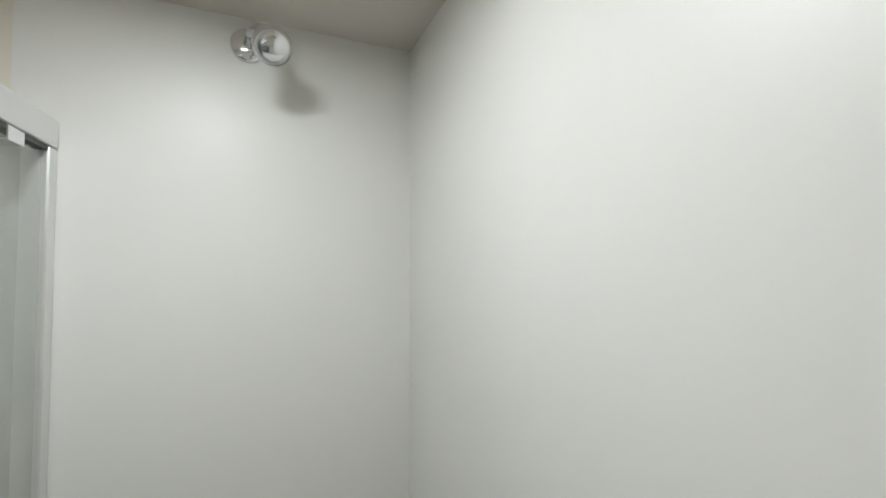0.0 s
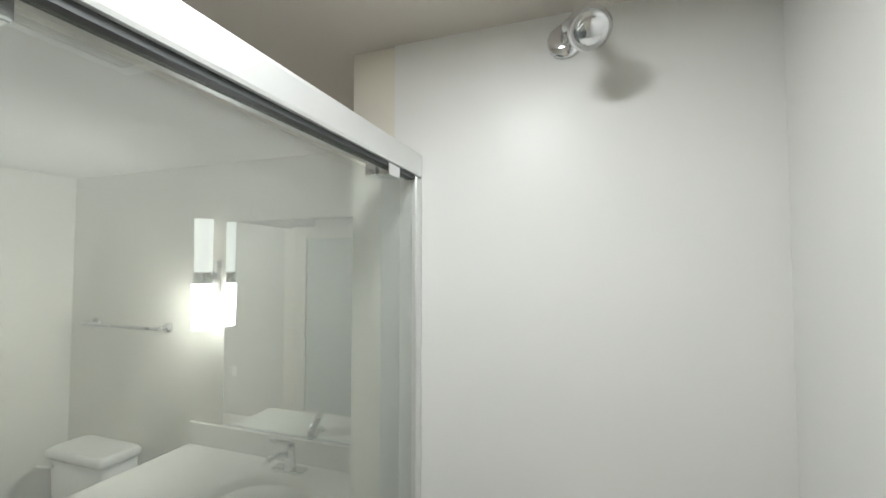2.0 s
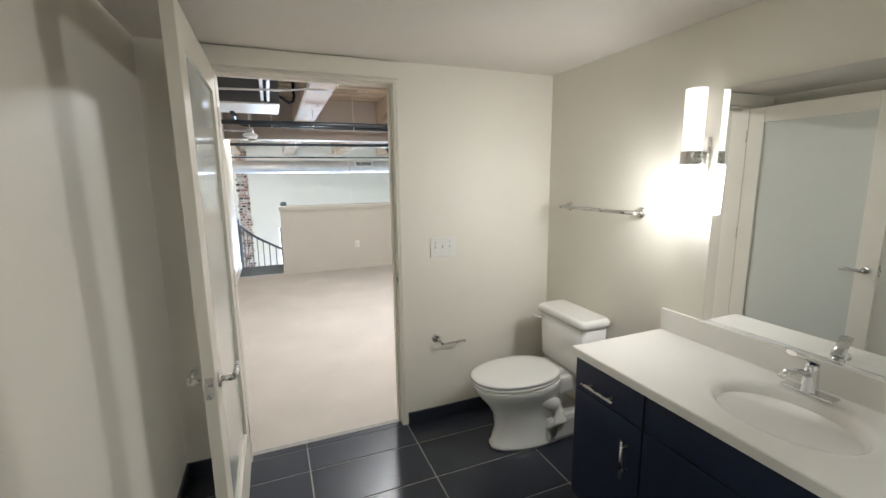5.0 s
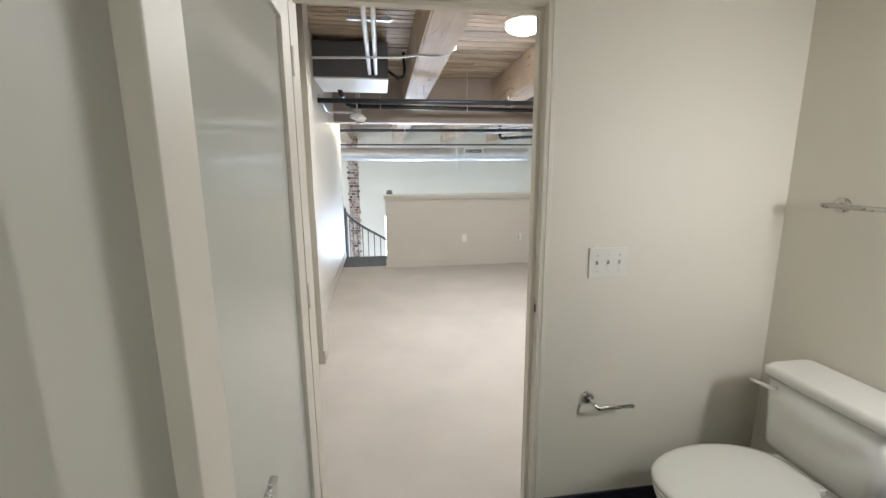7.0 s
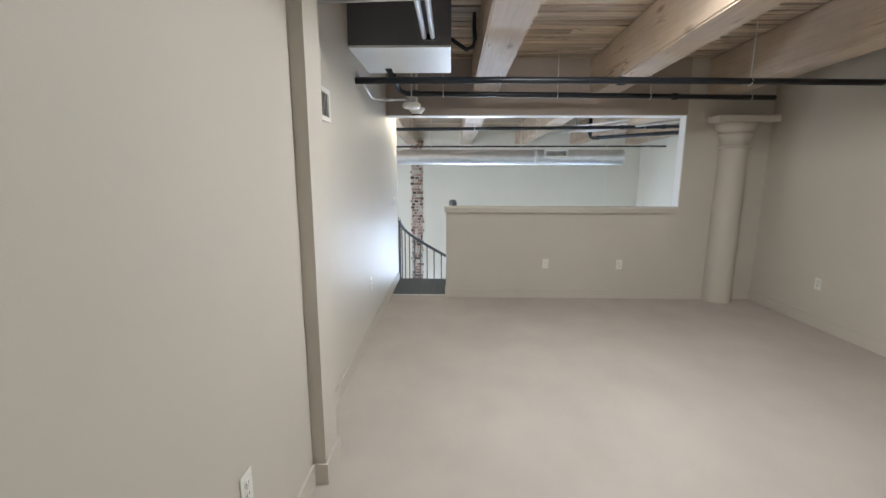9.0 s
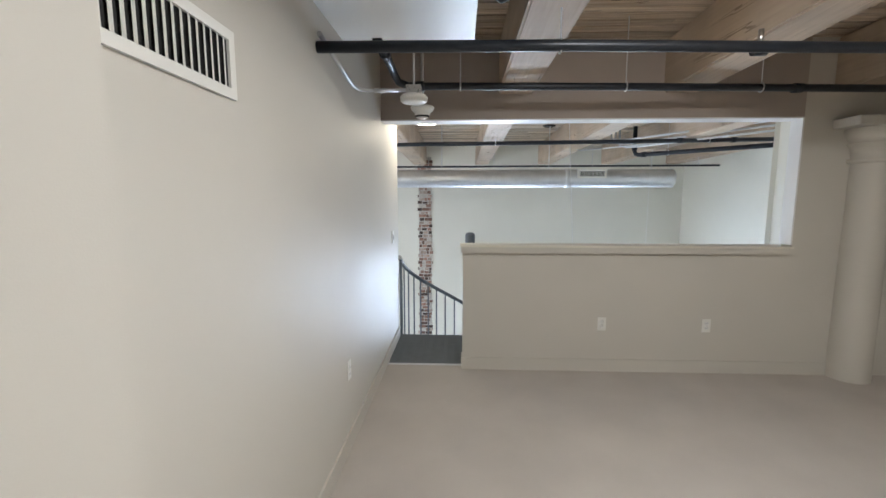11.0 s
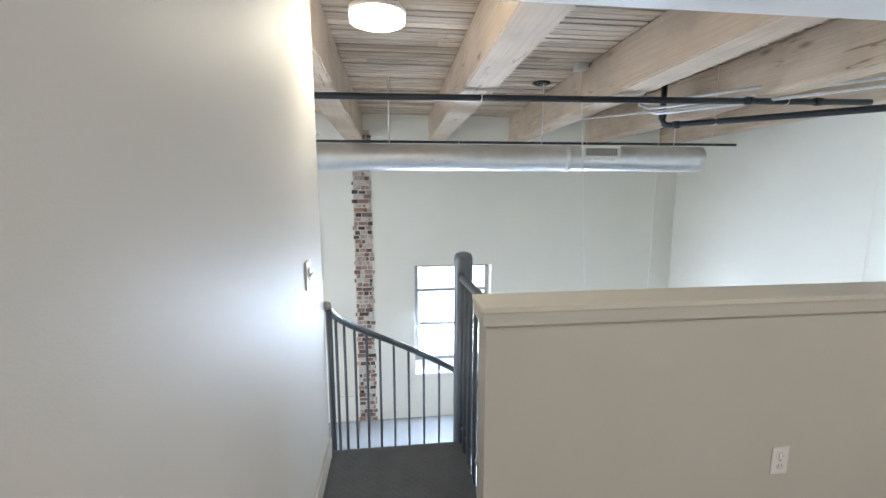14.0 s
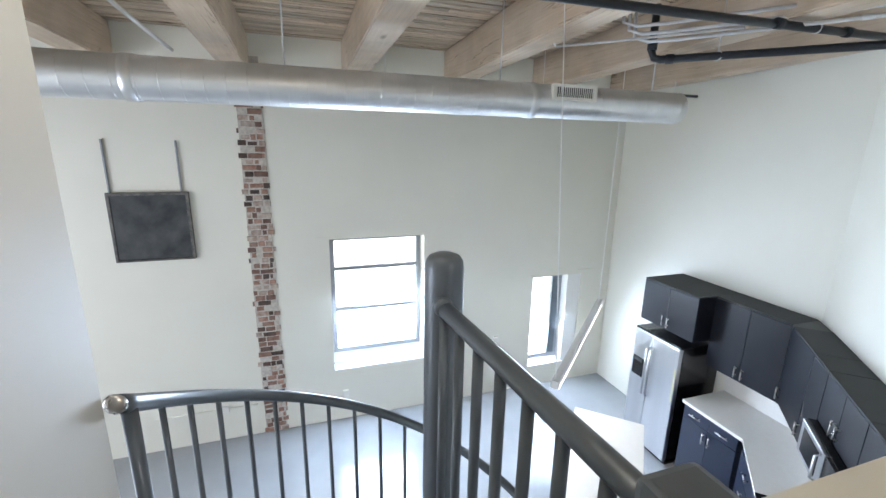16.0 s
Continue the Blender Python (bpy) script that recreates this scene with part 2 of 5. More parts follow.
BRICK_PALE = material("limewashed_brick", (0.56, 0.50, 0.44), 0.95, vary=0.2, scale=16, grain=0.9, grain_scale=50, tint=(0.30, 0.20, 0.155), per_object=0.25)
BRICK_DARK = material("sooty_brick", (0.055, 0.045, 0.042), 0.9, vary=0.2, scale=14, grain=0.8, grain_scale=60, tint=(0.15, 0.095, 0.075), per_object=0.4)
MORTAR = material("mortar", (0.60, 0.56, 0.50), 0.95, vary=0.15, scale=25, grain=0.8, grain_scale=90)
STEEL = material("stainless_steel", (0.60, 0.60, 0.61), 0.34, 1.0, vary=0.05, scale=6, stretch=(1, 1, 0.05))
BLACK = material("black_gloss", (0.012, 0.012, 0.014), 0.2, vary=0.1)
IRON = material("old_iron", (0.022, 0.027, 0.031), 0.5, 0.4, vary=0.35, scale=5, grain=0.3, grain_scale=40, tint=(0.075, 0.078, 0.078))
IRON_EDGE = material("scuffed_iron", (0.05, 0.052, 0.052), 0.5, 0.4, vary=0.3, scale=14, grain=0.3, grain_scale=50, tint=(0.17, 0.155, 0.14))
QUARTZ = material("white_quartz", (0.80, 0.79, 0.76), 0.18, vary=0.015, scale=20)
FRAME_GREY = material("window_frame_grey", (0.30, 0.315, 0.34), 0.45, vary=0.06)
PLANK = wood_material("ceiling_plank", (0.65, 0.545, 0.42), (0.44, 0.335, 0.235), "y", per_island=0.26, soft=0.05)
BEAM = wood_material("timber_beam", (0.56, 0.455, 0.345), (0.46, 0.355, 0.26), "x", per_island=0.08, soft=0.12)
ROOF_DARK = material("old_roof_felt", (0.06, 0.05, 0.042), 0.9, vary=0.2, scale=8)
SHADE_UP = material("opal_shade_upper", (0.85, 0.85, 0.84), 0.35, vary=0.0, emit=((1.0, 0.98, 0.95), 0.45))
SHADE_LIT = material("opal_shade_lit", (0.9, 0.9, 0.9), 0.3, vary=0.0, emit=((0.93, 0.96, 1.0), 3.6))
DOME_LIT = material("dome_lit", (0.9, 0.9, 0.88), 0.3, vary=0.0, emit=((1.0, 0.97, 0.92), 7))
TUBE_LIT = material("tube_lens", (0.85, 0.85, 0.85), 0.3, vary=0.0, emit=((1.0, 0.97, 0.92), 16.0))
MIRROR = material("mirror_silver", (0.86, 0.88, 0.87), 0.0, 1.0, vary=0.0)
MIRROR.node_tree.nodes["Principled BSDF"].inputs["Roughness"].default_value = 0.01
for li in list(MIRROR.node_tree.links):
    if li.to_socket.name == "Roughness":
        MIRROR.node_tree.links.remove(li)
SHOWER_GLASS = thin_glass_material("shower_glass", (0.965, 0.985, 0.975), 0.4, 0.06, 0.042)
GLASS_EDGE = material("glass_edge", (0.42, 0.55, 0.52), 0.15, vary=0.03)
WINDOW_GLASS = thin_glass_material("window_glass", (0.97, 0.98, 0.98))
FROSTED = material("frosted_glass", (0.56, 0.57, 0.52), 0.05, vary=0.0, spec=0.5)
for li in list(FROSTED.node_tree.links):
    if li.to_socket.name == "Roughness":
        FROSTED.node_tree.links.remove(li)


# ---- building helpers ----
def box(bm, x0, y0, z0, x1, y1, z1, bevel=0.0, m=None):
    vs = [bm.verts.new((x, y, z)) for z in (z0, z1) for x, y in ((x0, y0), (x1, y0), (x1, y1), (x0, y1))]
    fs = [bm.faces.new([vs[i] for i in q]) for q in ((3, 2, 1, 0), (4, 5, 6, 7), (0, 1, 5, 4), (1, 2, 6, 5), (2, 3, 7, 6), (3, 0, 4, 7))]
    if bevel:
        es = list({e for f in fs for e in f.edges})
        made = bmesh.ops.bevel(bm, geom=es, offset=bevel, segments=2, affect="EDGES", profile=0.6)
        vs = list({v for f in made["faces"] for v in f.verts} | {v for v in vs if v.is_valid})
    if m is not None:
        bmesh.ops.transform(bm, matrix=m, verts=vs)
    return vs


def sweep(bm, pts, r, seg=12, caps=True, flat=None):
    """A round bar along a line of points; flat gives (width, height) for an oblong bar."""
    pts = [Vector(p) for p in pts]
    rings = []
    up0 = Vector((0, 0, 1))
    for i, p in enumerate(pts):
        d = (pts[min(i + 1, len(pts) - 1)] - pts[max(i - 1, 0)]).normalized()
        up = up0 if abs(d.z) < 0.95 else Vector((1, 0, 0))
        side = d.cross(up).normalized()
        top = side.cross(d).normalized()
        ring = []
        for k in range(seg):
            a = 2 * math.pi * k / seg
            w, h = flat or (r, r)
            ring.append(bm.verts.new(p + side * (w * math.cos(a)) + top * (h * math.sin(a))))
        rings.append(ring)
    for a, b in zip(rings, rings[1:]):
        for k in range(seg):
            f = bm.faces.new((a[k], a[(k + 1) % seg], b[(k + 1) % seg], b[k]))
            f.smooth = True
    if caps:
        bm.faces.new(list(reversed(rings[0])))
        bm.faces.new(rings[-1])
    return bm


def lathe(bm, profile, m=None, seg=32, smooth=True, sx=1.0, sy=1.0):
    """Turn (radius, height) pairs about z."""
    m = m or Matrix()
    rings = []
    for r, z in profile:
        if r < 1e-6:
            rings.append([bm.verts.new(m @ Vector((0, 0, z)))])
        else:
            rings.append([bm.verts.new(m @ Vector((sx * r * math.cos(2 * math.pi * k / seg), sy * r * math.sin(2 * math.pi * k / seg), z))) for k in range(seg)])
    for a, b in zip(rings, rings[1:]):
        for k in range(seg):
            q = [a[k % len(a)], a[(k + 1) % len(a)], b[(k + 1) % len(b)], b[k % len(b)]]
            q = [v for i, v in enumerate(q) if v not in q[:i]]
            if len(q) > 2:
                bm.faces.new(q).smooth = smooth
    return bm


def loft(bm, rings, caps=True):
    rows = [[bm.verts.new(p) for p in ring] for ring in rings]
    n = len(rows[0])
    for a, b in zip(rows, rows[1:]):
        for k in range(n):
            bm.faces.new((a[k], a[(k + 1) % n], b[(k + 1) % n], b[k])).smooth = True
    if caps:
        bm.faces.new(list(reversed(rows[0])))
        bm.faces.new(rows[-1])
    return bm


def B(*boxes, bevel=0.0):
    bm = bmesh.new()
    for b in boxes:
        box(bm, *b, bevel=bevel)
    return bm


def part(name, bm, mat, parent=None, label=""):
    me = bpy.data.meshes.new(name)
    bmesh.ops.recalc_face_normals(bm, faces=bm.faces)
    bm.to_mesh(me)
    bm.free()
    me.materials.append(mat)
    ob = new(name, me)
    if parent is not None:
        ob.parent = parent
        base = Vector(parent.get("base", (0, 0, 0)))
        ob.matrix_parent_inverse = Matrix.Translation(-base)
    if label:
        tagged(ob, label)
    return ob


def thing(name, base, label, category, group=""):
    ob = new(name)
    ob.empty_display_size = 0.1
    ob.location = base
    ob["base"] = base
    return tagged(ob, label, category, group, "")


def structure(name, bm, mat, label, category):
    return tagged(part(name, bm, mat), label, category, "", "structure")


# ---- the large structure ----
# bathroom
bath_floor = structure("floor_bath", B((-2.735, -0.42, -0.25, 0.55, 2.0, -0.003)), GROUT, "grey grout bed under dark bathroom floor tiles", "floor")
loft_floor = structure("floor_loft", B((-7.41, -0.42, -0.25, -2.735, 4.04, 0.0)), CARPET, "beige cut-pile carpet over the loft floor", "floor")
structure("carpet_doorway", B((-2.735, 0.005, -0.0028, -2.688, 0.857, 0.0)), CARPET, "beige carpet running into the doorway", "floor")
structure("wall_bath_west", B((-2.735, -0.42, 0, -2.615, -0.012, 2.66), (-2.735, 0.874, 0, -2.615, 2.0, 2.66), (-2.735, -0.012, 2.03, -2.615, 0.874, 2.66)),
          BATH_PAINT, "cream painted plasterboard wall with the bathroom doorway", "wall")
structure("wall_bath_north", B((-2.615, 1.895, 0, -0.371, 2.0, 2.3)), BATH_PAINT, "cream painted bathroom wall behind toilet and vanity", "wall")
structure("wall_bath_south", B((-2.615, -0.42, 0, 0.55, -0.30, 2.3)), BATH_PAINT, "cream painted bathroom side wall", "wall")
structure("wall_shower_north", B((-0.371, 1.172, 0, 0.55, 2.0, 2.3)), BATH_PAINT, "cream painted plumbing wall at the shower's end", "wall")
structure("wall_shower_east", B((0.439, -0.30, 0, 0.55, 1.172, 2.3)), BATH_PAINT, "painted wall behind the shower surround", "wall")
structure("ceiling_bath", B((-2.615, -0.30, 2.125, 0.439, 1.895, 2.25)), CEILING_PAINT, "smooth cream painted bathroom ceiling", "ceiling")
structure("ceiling_shower", B((-0.371, -0.30, 2.112, 0.439, 1.172, 2.125)), CEILING_PAINT, "painted ceiling over the shower", "ceiling")
structure("surround_north", B((-0.265, 1.166, 0.1, 0.433, 1.172, 2.112)), ACRYLIC, "white acrylic shower wall panel", "wall panel")
structure("surround_east", B((0.433, -0.30, 0.1, 0.439, 1.166, 2.112)), ACRYLIC, "white acrylic shower wall panel", "wall panel")
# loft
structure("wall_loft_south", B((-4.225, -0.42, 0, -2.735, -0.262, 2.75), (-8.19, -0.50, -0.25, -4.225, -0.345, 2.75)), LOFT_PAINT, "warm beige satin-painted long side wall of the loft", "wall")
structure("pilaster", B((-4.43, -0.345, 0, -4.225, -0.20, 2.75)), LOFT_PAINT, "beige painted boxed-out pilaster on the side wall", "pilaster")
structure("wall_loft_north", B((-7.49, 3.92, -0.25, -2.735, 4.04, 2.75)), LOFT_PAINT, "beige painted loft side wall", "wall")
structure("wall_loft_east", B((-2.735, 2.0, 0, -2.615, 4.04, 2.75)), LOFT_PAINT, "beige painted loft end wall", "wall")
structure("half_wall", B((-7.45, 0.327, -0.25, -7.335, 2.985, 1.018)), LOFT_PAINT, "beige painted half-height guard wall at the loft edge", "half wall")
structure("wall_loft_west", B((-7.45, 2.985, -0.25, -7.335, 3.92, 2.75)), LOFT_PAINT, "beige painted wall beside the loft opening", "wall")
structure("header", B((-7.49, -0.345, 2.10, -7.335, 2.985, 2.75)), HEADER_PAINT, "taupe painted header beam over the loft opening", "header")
structure("trim_opening", B((-7.496, -0.345, 2.088, -7.329, 2.985, 2.099), (-7.456, 2.972, 1.09, -7.329, 2.984, 2.088)), WHITE_PAINT, "white painted reveal lining the loft opening", "trim")
# hall
structure("floor_hall", B((-13.2, -6.0, FLOOR - 0.2, -6.4, 6.0, FLOOR)), CONCRETE, "polished grey sealed concrete floor", "floor")
W1, W2 = (0.364, 1.65, -1.752, 0.152), (3.44, 4.33, -2.19, -0.62)
y0, y1, z0, z1 = W1
Y0, Y1, Z0, Z1 = W2
bm = bmesh.new()
ys, zs = (-6.0, y0, y1, Y0, Y1, NORTH + 0.3), sorted((FLOOR, z0, z1, Z0, Z1, 2.75))
grid = {(a, b): bm.verts.new((WEST, a, b)) for a in ys for b in zs}
for a, b in zip(ys, ys[1:]):
    for c, d in zip(zs, zs[1:]):
        if not any(a >= w[0] and b <= w[1] and c >= w[2] and d <= w[3] for w in (W1, W2)):
            bm.faces.new((grid[a, c], grid[b, c], grid[b, d], grid[a, d]))
deep = bmesh.ops.extrude_face_region(bm, geom=bm.faces[:])
bmesh.ops.translate(bm, vec=(-0.32, 0, 0), verts=[v for v in deep["geom"] if isinstance(v, bmesh.types.BMVert)])
structure("wall_hall_west", bm, HALL_PAINT, "pale grey-green painted masonry wall with deep window openings", "wall")
structure("wall_hall_north", B((WEST, NORTH, FLOOR, -9.747, NORTH + 0.2, 2.75)), HALL_PAINT, "pale painted tall side wall of the hall", "wall")
DIAG = 44.0
diag = bmesh.new()
box(diag, 0, 0, FLOOR, 2.16, 0.15, 2.75, m=pose(-9.747, NORTH, 0, 0, 0, -DIAG))
structure("wall_hall_angled", diag, HALL_PAINT, "pale painted angled kitchen wall", "wall")
structure("wall_hall_return", B((-8.2, 3.40, FLOOR, -7.45, 3.55, 2.75)), HALL_PAINT, "pale painted wall closing the hall's corner", "wall")
structure("wall_hall_south", B((WEST, -6.0, FLOOR, -6.4, -5.5, 2.75)), HALL_PAINT, "pale painted end wall of the hall", "wall")
structure("wall_hall_east", B((-6.6, -5.5, FLOOR, -6.4, 4.04, -0.25), (-6.6, -5.5, -0.25, -6.4, -0.50, 2.75)), HALL_PAINT, "painted wall under and beside the loft", "wall")


def slope(x):
    """Height of the beams' undersides: the roof falls slightly towards the far wall."""
    return 2.30 + (x + 7.06) * 0.028


# plank ceiling: one mesh, each board with its own edges
rng = random.Random(4)
bm = bmesh.new()
x = -2.615
while x > -13.0:
    w = rng.choice((0.085, 0.1, 0.1, 0.115))
    zz = slope(x - w / 2) + 0.40
    drop = rng.uniform(-0.004, 0.004)
    ya = -5.6
    while ya < 5.2:
        yb = min(ya + rng.uniform(2.2, 4.5), 5.2)
        box(bm, x - w + 0.013, ya + 0.002, zz + drop, x, yb - 0.002, zz + 0.05)
        ya = yb
    x -= w
structure("ceiling_planks", bm, PLANK, "whitewashed and brown timber plank roof deck", "ceiling")
structure("roof_deck", B((-13.2, -6, 2.78, 0.6, 6, 2.9)), ROOF_DARK, "roof above the planks", "ceiling")
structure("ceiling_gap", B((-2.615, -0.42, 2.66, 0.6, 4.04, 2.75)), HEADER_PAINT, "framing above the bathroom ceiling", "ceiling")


def beam(y, w=0.27):
    bm = bmesh.new()
    pts = []
    for xx in (-2.735, -12.8):
        zb = slope(xx)
        pts.append([(xx, y - w / 2, zb), (xx, y + w / 2, zb), (xx, y + w / 2, zb + 0.395), (xx, y - w / 2, zb + 0.395)])
    a, b = [[bm.verts.new(p) for p in ring] for ring in pts]
    for k in range(4):
        bm.faces.new((a[k], a[(k + 1) % 4], b[(k + 1) % 4], b[k]))
    bm.faces.new(a[::-1]), bm.faces.new(b)
    bmesh.ops.bevel(bm, geom=list(bm.edges), offset=0.012, segments=2, affect="EDGES")
    return tagged(part("timber_beam", bm, BEAM), "heavy rough-sawn timber roof beam", "beam", "roof beams", "structure")


for y in (-3.1, -1.83, -0.55, 0.74, 2.03, 3.32, 4.62):
    beam(y)


# ---- bathroom ----
def arc(c, r, a0, a1, n, plane="xy"):
    out = []
    for i in range(n + 1):
        a = radians(a0 + (a1 - a0) * i / n)
        u, v = r * math.cos(a), r * math.sin(a)
        out.append((c[0] + u, c[1] + v, c[2]) if plane == "xy" else (c[0] + u, c[1], c[2] + v) if plane == "xz" else (c[0], c[1] + u, c[2] + v))
    return out


def disc_on(bm, centre, normal, r, depth, seg=24, bevel=0.3):
    """A round plate with a softened rim, standing off a wall along normal."""
    m = Matrix.Translation(centre) @ Vector(normal).to_track_quat("Z", "Y").to_matrix().to_4x4()
    lathe(bm, [(0, 0), (r, 0), (r, depth * (1 - bevel)), (r * (1 - bevel * 0.4), depth), (0, depth)], m, seg)
    return bm


# doorway casing, jambs and threshold
structure("door_casing", B((-2.6148, -0.075, 0, -2.601, -0.0105, 2.032), (-2.6148, 0.8725, 0, -2.607, 0.892, 2.032), (-2.614, -0.075, 2.032, -2.598, 0.892, 2.118), bevel=0.003),
          BATH_PAINT, "cream painted flat door casing", "trim")
structure("door_jamb", B((-2.74, -0.0115, 0, -2.6055, 0.004, 2.028), (-2.74, 0.858, 0, -2.61, 0.8735, 2.028), (-2.74, 0.004, 2.014, -2.61, 0.858, 2.028),
                         (-2.70, 0.845, 0, -2.66, 0.858, 2.014), (-2.70, 0.004, 2.001, -2.66, 0.845, 2.014)), TRIM_PAINT, "cream painted door jamb with stop", "trim")
structure("door_casing_loft", B((-2.752, -0.07, 0, -2.7352, -0.0105, 2.032), (-2.752, 0.8725, 0, -2.7352, 0.932, 2.032), (-2.754, -0.07, 2.032, -2.7352, 0.932, 2.09)),
          TRIM_PAINT, "cream painted door casing on the loft side", "trim")
structure("threshold", B((-2.69, 0.004, -0.006, -2.655, 0.858, 0.004), bevel=0.002), GROUT, "thin grey strip between tile and carpet", "threshold")
strike = thing("strike_plate", (-2.66, 0.858, 0.92), "brushed metal strike plate let into the door jamb", "strike plate")
part("plate", B((-2.65, 0.8545, 0.885, -2.615, 0.8575, 0.955)), NICKEL, strike)
part("slot", B((-2.642, 0.8538, 0.905, -2.628, 0.8552, 0.935)), DARK_SLOT, strike)

# open door with frosted pane, standing square to its wall
door = tagged(thing("door_1", (-2.60, -0.02, 0), "white painted bathroom door with full frosted pane, standing open", "door"), kind="structure")
DX0, DX1, DY0, DY1 = -2.605, -1.70, -0.034, 0.002
part("stile", B((DX0, DY0, 0.012, DX0 + 0.115, DY1, 2.01), bevel=0.003), TRIM_PAINT, door)
part("stile", B((DX1 - 0.115, DY0, 0.012, DX1, DY1, 2.01), bevel=0.003), TRIM_PAINT, door)
part("rail", B((DX0 + 0.115, DY0, 1.895, DX1 - 0.115, DY1, 2.01), bevel=0.003), TRIM_PAINT, door)
part("rail", B((DX0 + 0.115, DY0, 0.012, DX1 - 0.115, DY1, 0.24), bevel=0.003), TRIM_PAINT, door)
frosted = part("pane", B((DX0 + 0.112, DY0 + 0.013, 0.237, DX1 - 0.112, DY1 - 0.013, 1.898)), FROSTED, door, "frosted glass pane")
frosted.visible_shadow = False
for s, y in ((1, DY1), (-1, DY0)):
    bm = disc_on(bmesh.new(), (DX1 - 0.062, y, 0.875), (0, s, 0), 0.026, 0.009)
    sweep(bm, [(DX1 - 0.062, y, 0.875), (DX1 - 0.062, y + s * 0.045, 0.875)], 0.010)
    sweep(bm, [(DX1 - 0.062, y + s * 0.045, 0.875), (DX1 - 0.10, y + s * 0.05, 0.875), (DX1 - 0.175, y + s * 0.047, 0.874)], 0.0095)
    part("handle", bm, NICKEL, door, "brushed nickel lever handle")
part("latch", B((DX1 - 0.001, DY0 + 0.006, 0.84, DX1 + 0.0015, DY1 - 0.006, 0.91), (DX1, DY0 + 0.012, 0.865, DX1 + 0.01, DY1 - 0.012, 0.885)), NICKEL, door)
for z in (0.22, 1.02, 1.80):
    bm = sweep(bmesh.new(), [(-2.612, 0.004, z - 0.045), (-2.612, 0.004, z + 0.045)], 0.006, 10)
    part("hinge", bm, TRIM_PAINT, door)

# shower: pan, enclosure, head and valve
pan = thing("shower_pan", (0.09, 0.43, 0), "low white acrylic shower base with a raised kerb", "shower base")
part("base", B((-0.30, -0.30, -0.007, 0.433, 1.166, 0.05), bevel=0.004), ACRYLIC, pan)
part("kerb", B((-0.335, -0.30, -0.007, -0.215, 1.166, 0.10), bevel=0.01), ACRYLIC, pan)
part("drain", disc_on(bmesh.new(), (0.09, 0.43, 0.05), (0, 0, 1), 0.05, 0.004), CHROME, pan)

screen = thing("shower_enclosure", (-0.25, 0.43, 0.10), "sliding glass shower doors in a white metal frame, slid open", "shower door")
part("header_rail", B((-0.252, -0.30, 1.816, -0.198, 1.164, 1.864), bevel=0.006), ALU, screen)
part("header_groove", B((-0.221, -0.29, 1.808, -0.203, 1.135, 1.817)), RUBBER, screen, "dark roller groove")
part("jamb", B((-0.282, 1.136, 0.10, -0.200, 1.165, 1.815), bevel=0.004), ALU, screen)
part("jamb", B((-0.282, -0.299, 0.10, -0.200, -0.272, 1.815), bevel=0.004), ALU, screen)
part("sill_track", B((-0.29, -0.27, 0.10, -0.198, 1.135, 0.125), bevel=0.004), ALU, screen)
for x, ya, yb in ((-0.212, 0.344, 1.135), (-0.239, 0.370, 1.135)):
    g = part("glass_panel", B((x - 0.002, ya + 0.002, 0.125, x + 0.002, yb, 1.806)), SHOWER_GLASS, screen, "clear greenish glass panel")
    g.visible_shadow = False
    part("glass_edge", B((x - 0.002, ya + 0.0005, 0.125, x + 0.002, ya + 0.0018, 1.806)), GLASS_EDGE, g, "green polished glass edge")
    for yy in (ya + 0.10, yb - 0.12):
        part("roller", B((x - 0.011, yy, 1.794, x + 0.011, yy + 0.045, 1.8155), bevel=0.002), CHROME, g)

SHX = 0.092
head = thing("wall_shower", (SHX, 1.166, 2.05), "chrome shower head on a short arm with round wall flange", "shower head")
part("flange", disc_on(bmesh.new(), (SHX, 1.166, 2.055), (0, -1, 0), 0.033, 0.012), CHROME, head)
part("arm", sweep(bmesh.new(), [(SHX, 1.166, 2.055), (SHX + 0.008, 1.12, 2.062), (SHX + 0.024, 1.09, 2.058), (SHX + 0.036, 1.07, 2.042)], 0.0105, 14), CHROME, head)
hm = Matrix.Translation((SHX + 0.038, 1.066, 2.038)) @ Vector((0.10, -0.72, -0.69)).to_track_quat("Z", "Y").to_matrix().to_4x4()
part("ball_joint", lathe(bmesh.new(), [(0, -0.018), (0.012, -0.014), (0.017, 0), (0.014, 0.012), (0.012, 0.02)], hm, 24), CHROME, head)
part("bell", lathe(bmesh.new(), [(0.013, 0.012), (0.017, 0.025), (0.028, 0.04), (0.033, 0.05), (0.033, 0.066), (0.030, 0.069)], hm, 32), CHROME, head)
part("face", lathe(bmesh.new(), [(0.030, 0.068), (0.021, 0.066), (0.019, 0.071), (0.0, 0.071)], hm, 32), CHROME, head)
valve = thing("shower_valve", (SHX, 1.166, 1.02), "round chrome shower valve plate with lever", "valve")
part("plate", disc_on(bmesh.new(), (SHX, 1.166, 1.02), (0, -1, 0), 0.08, 0.008, 36), CHROME, valve)
part("hub", disc_on(bmesh.new(), (SHX, 1.158, 1.02), (0, -1, 0), 0.026, 0.05), CHROME, valve)
part("lever", sweep(bmesh.new(), [(SHX, 1.115, 1.02), (SHX + 0.03, 1.108, 0.985), (SHX + 0.05, 1.108, 0.95)], 0.008), CHROME, valve)

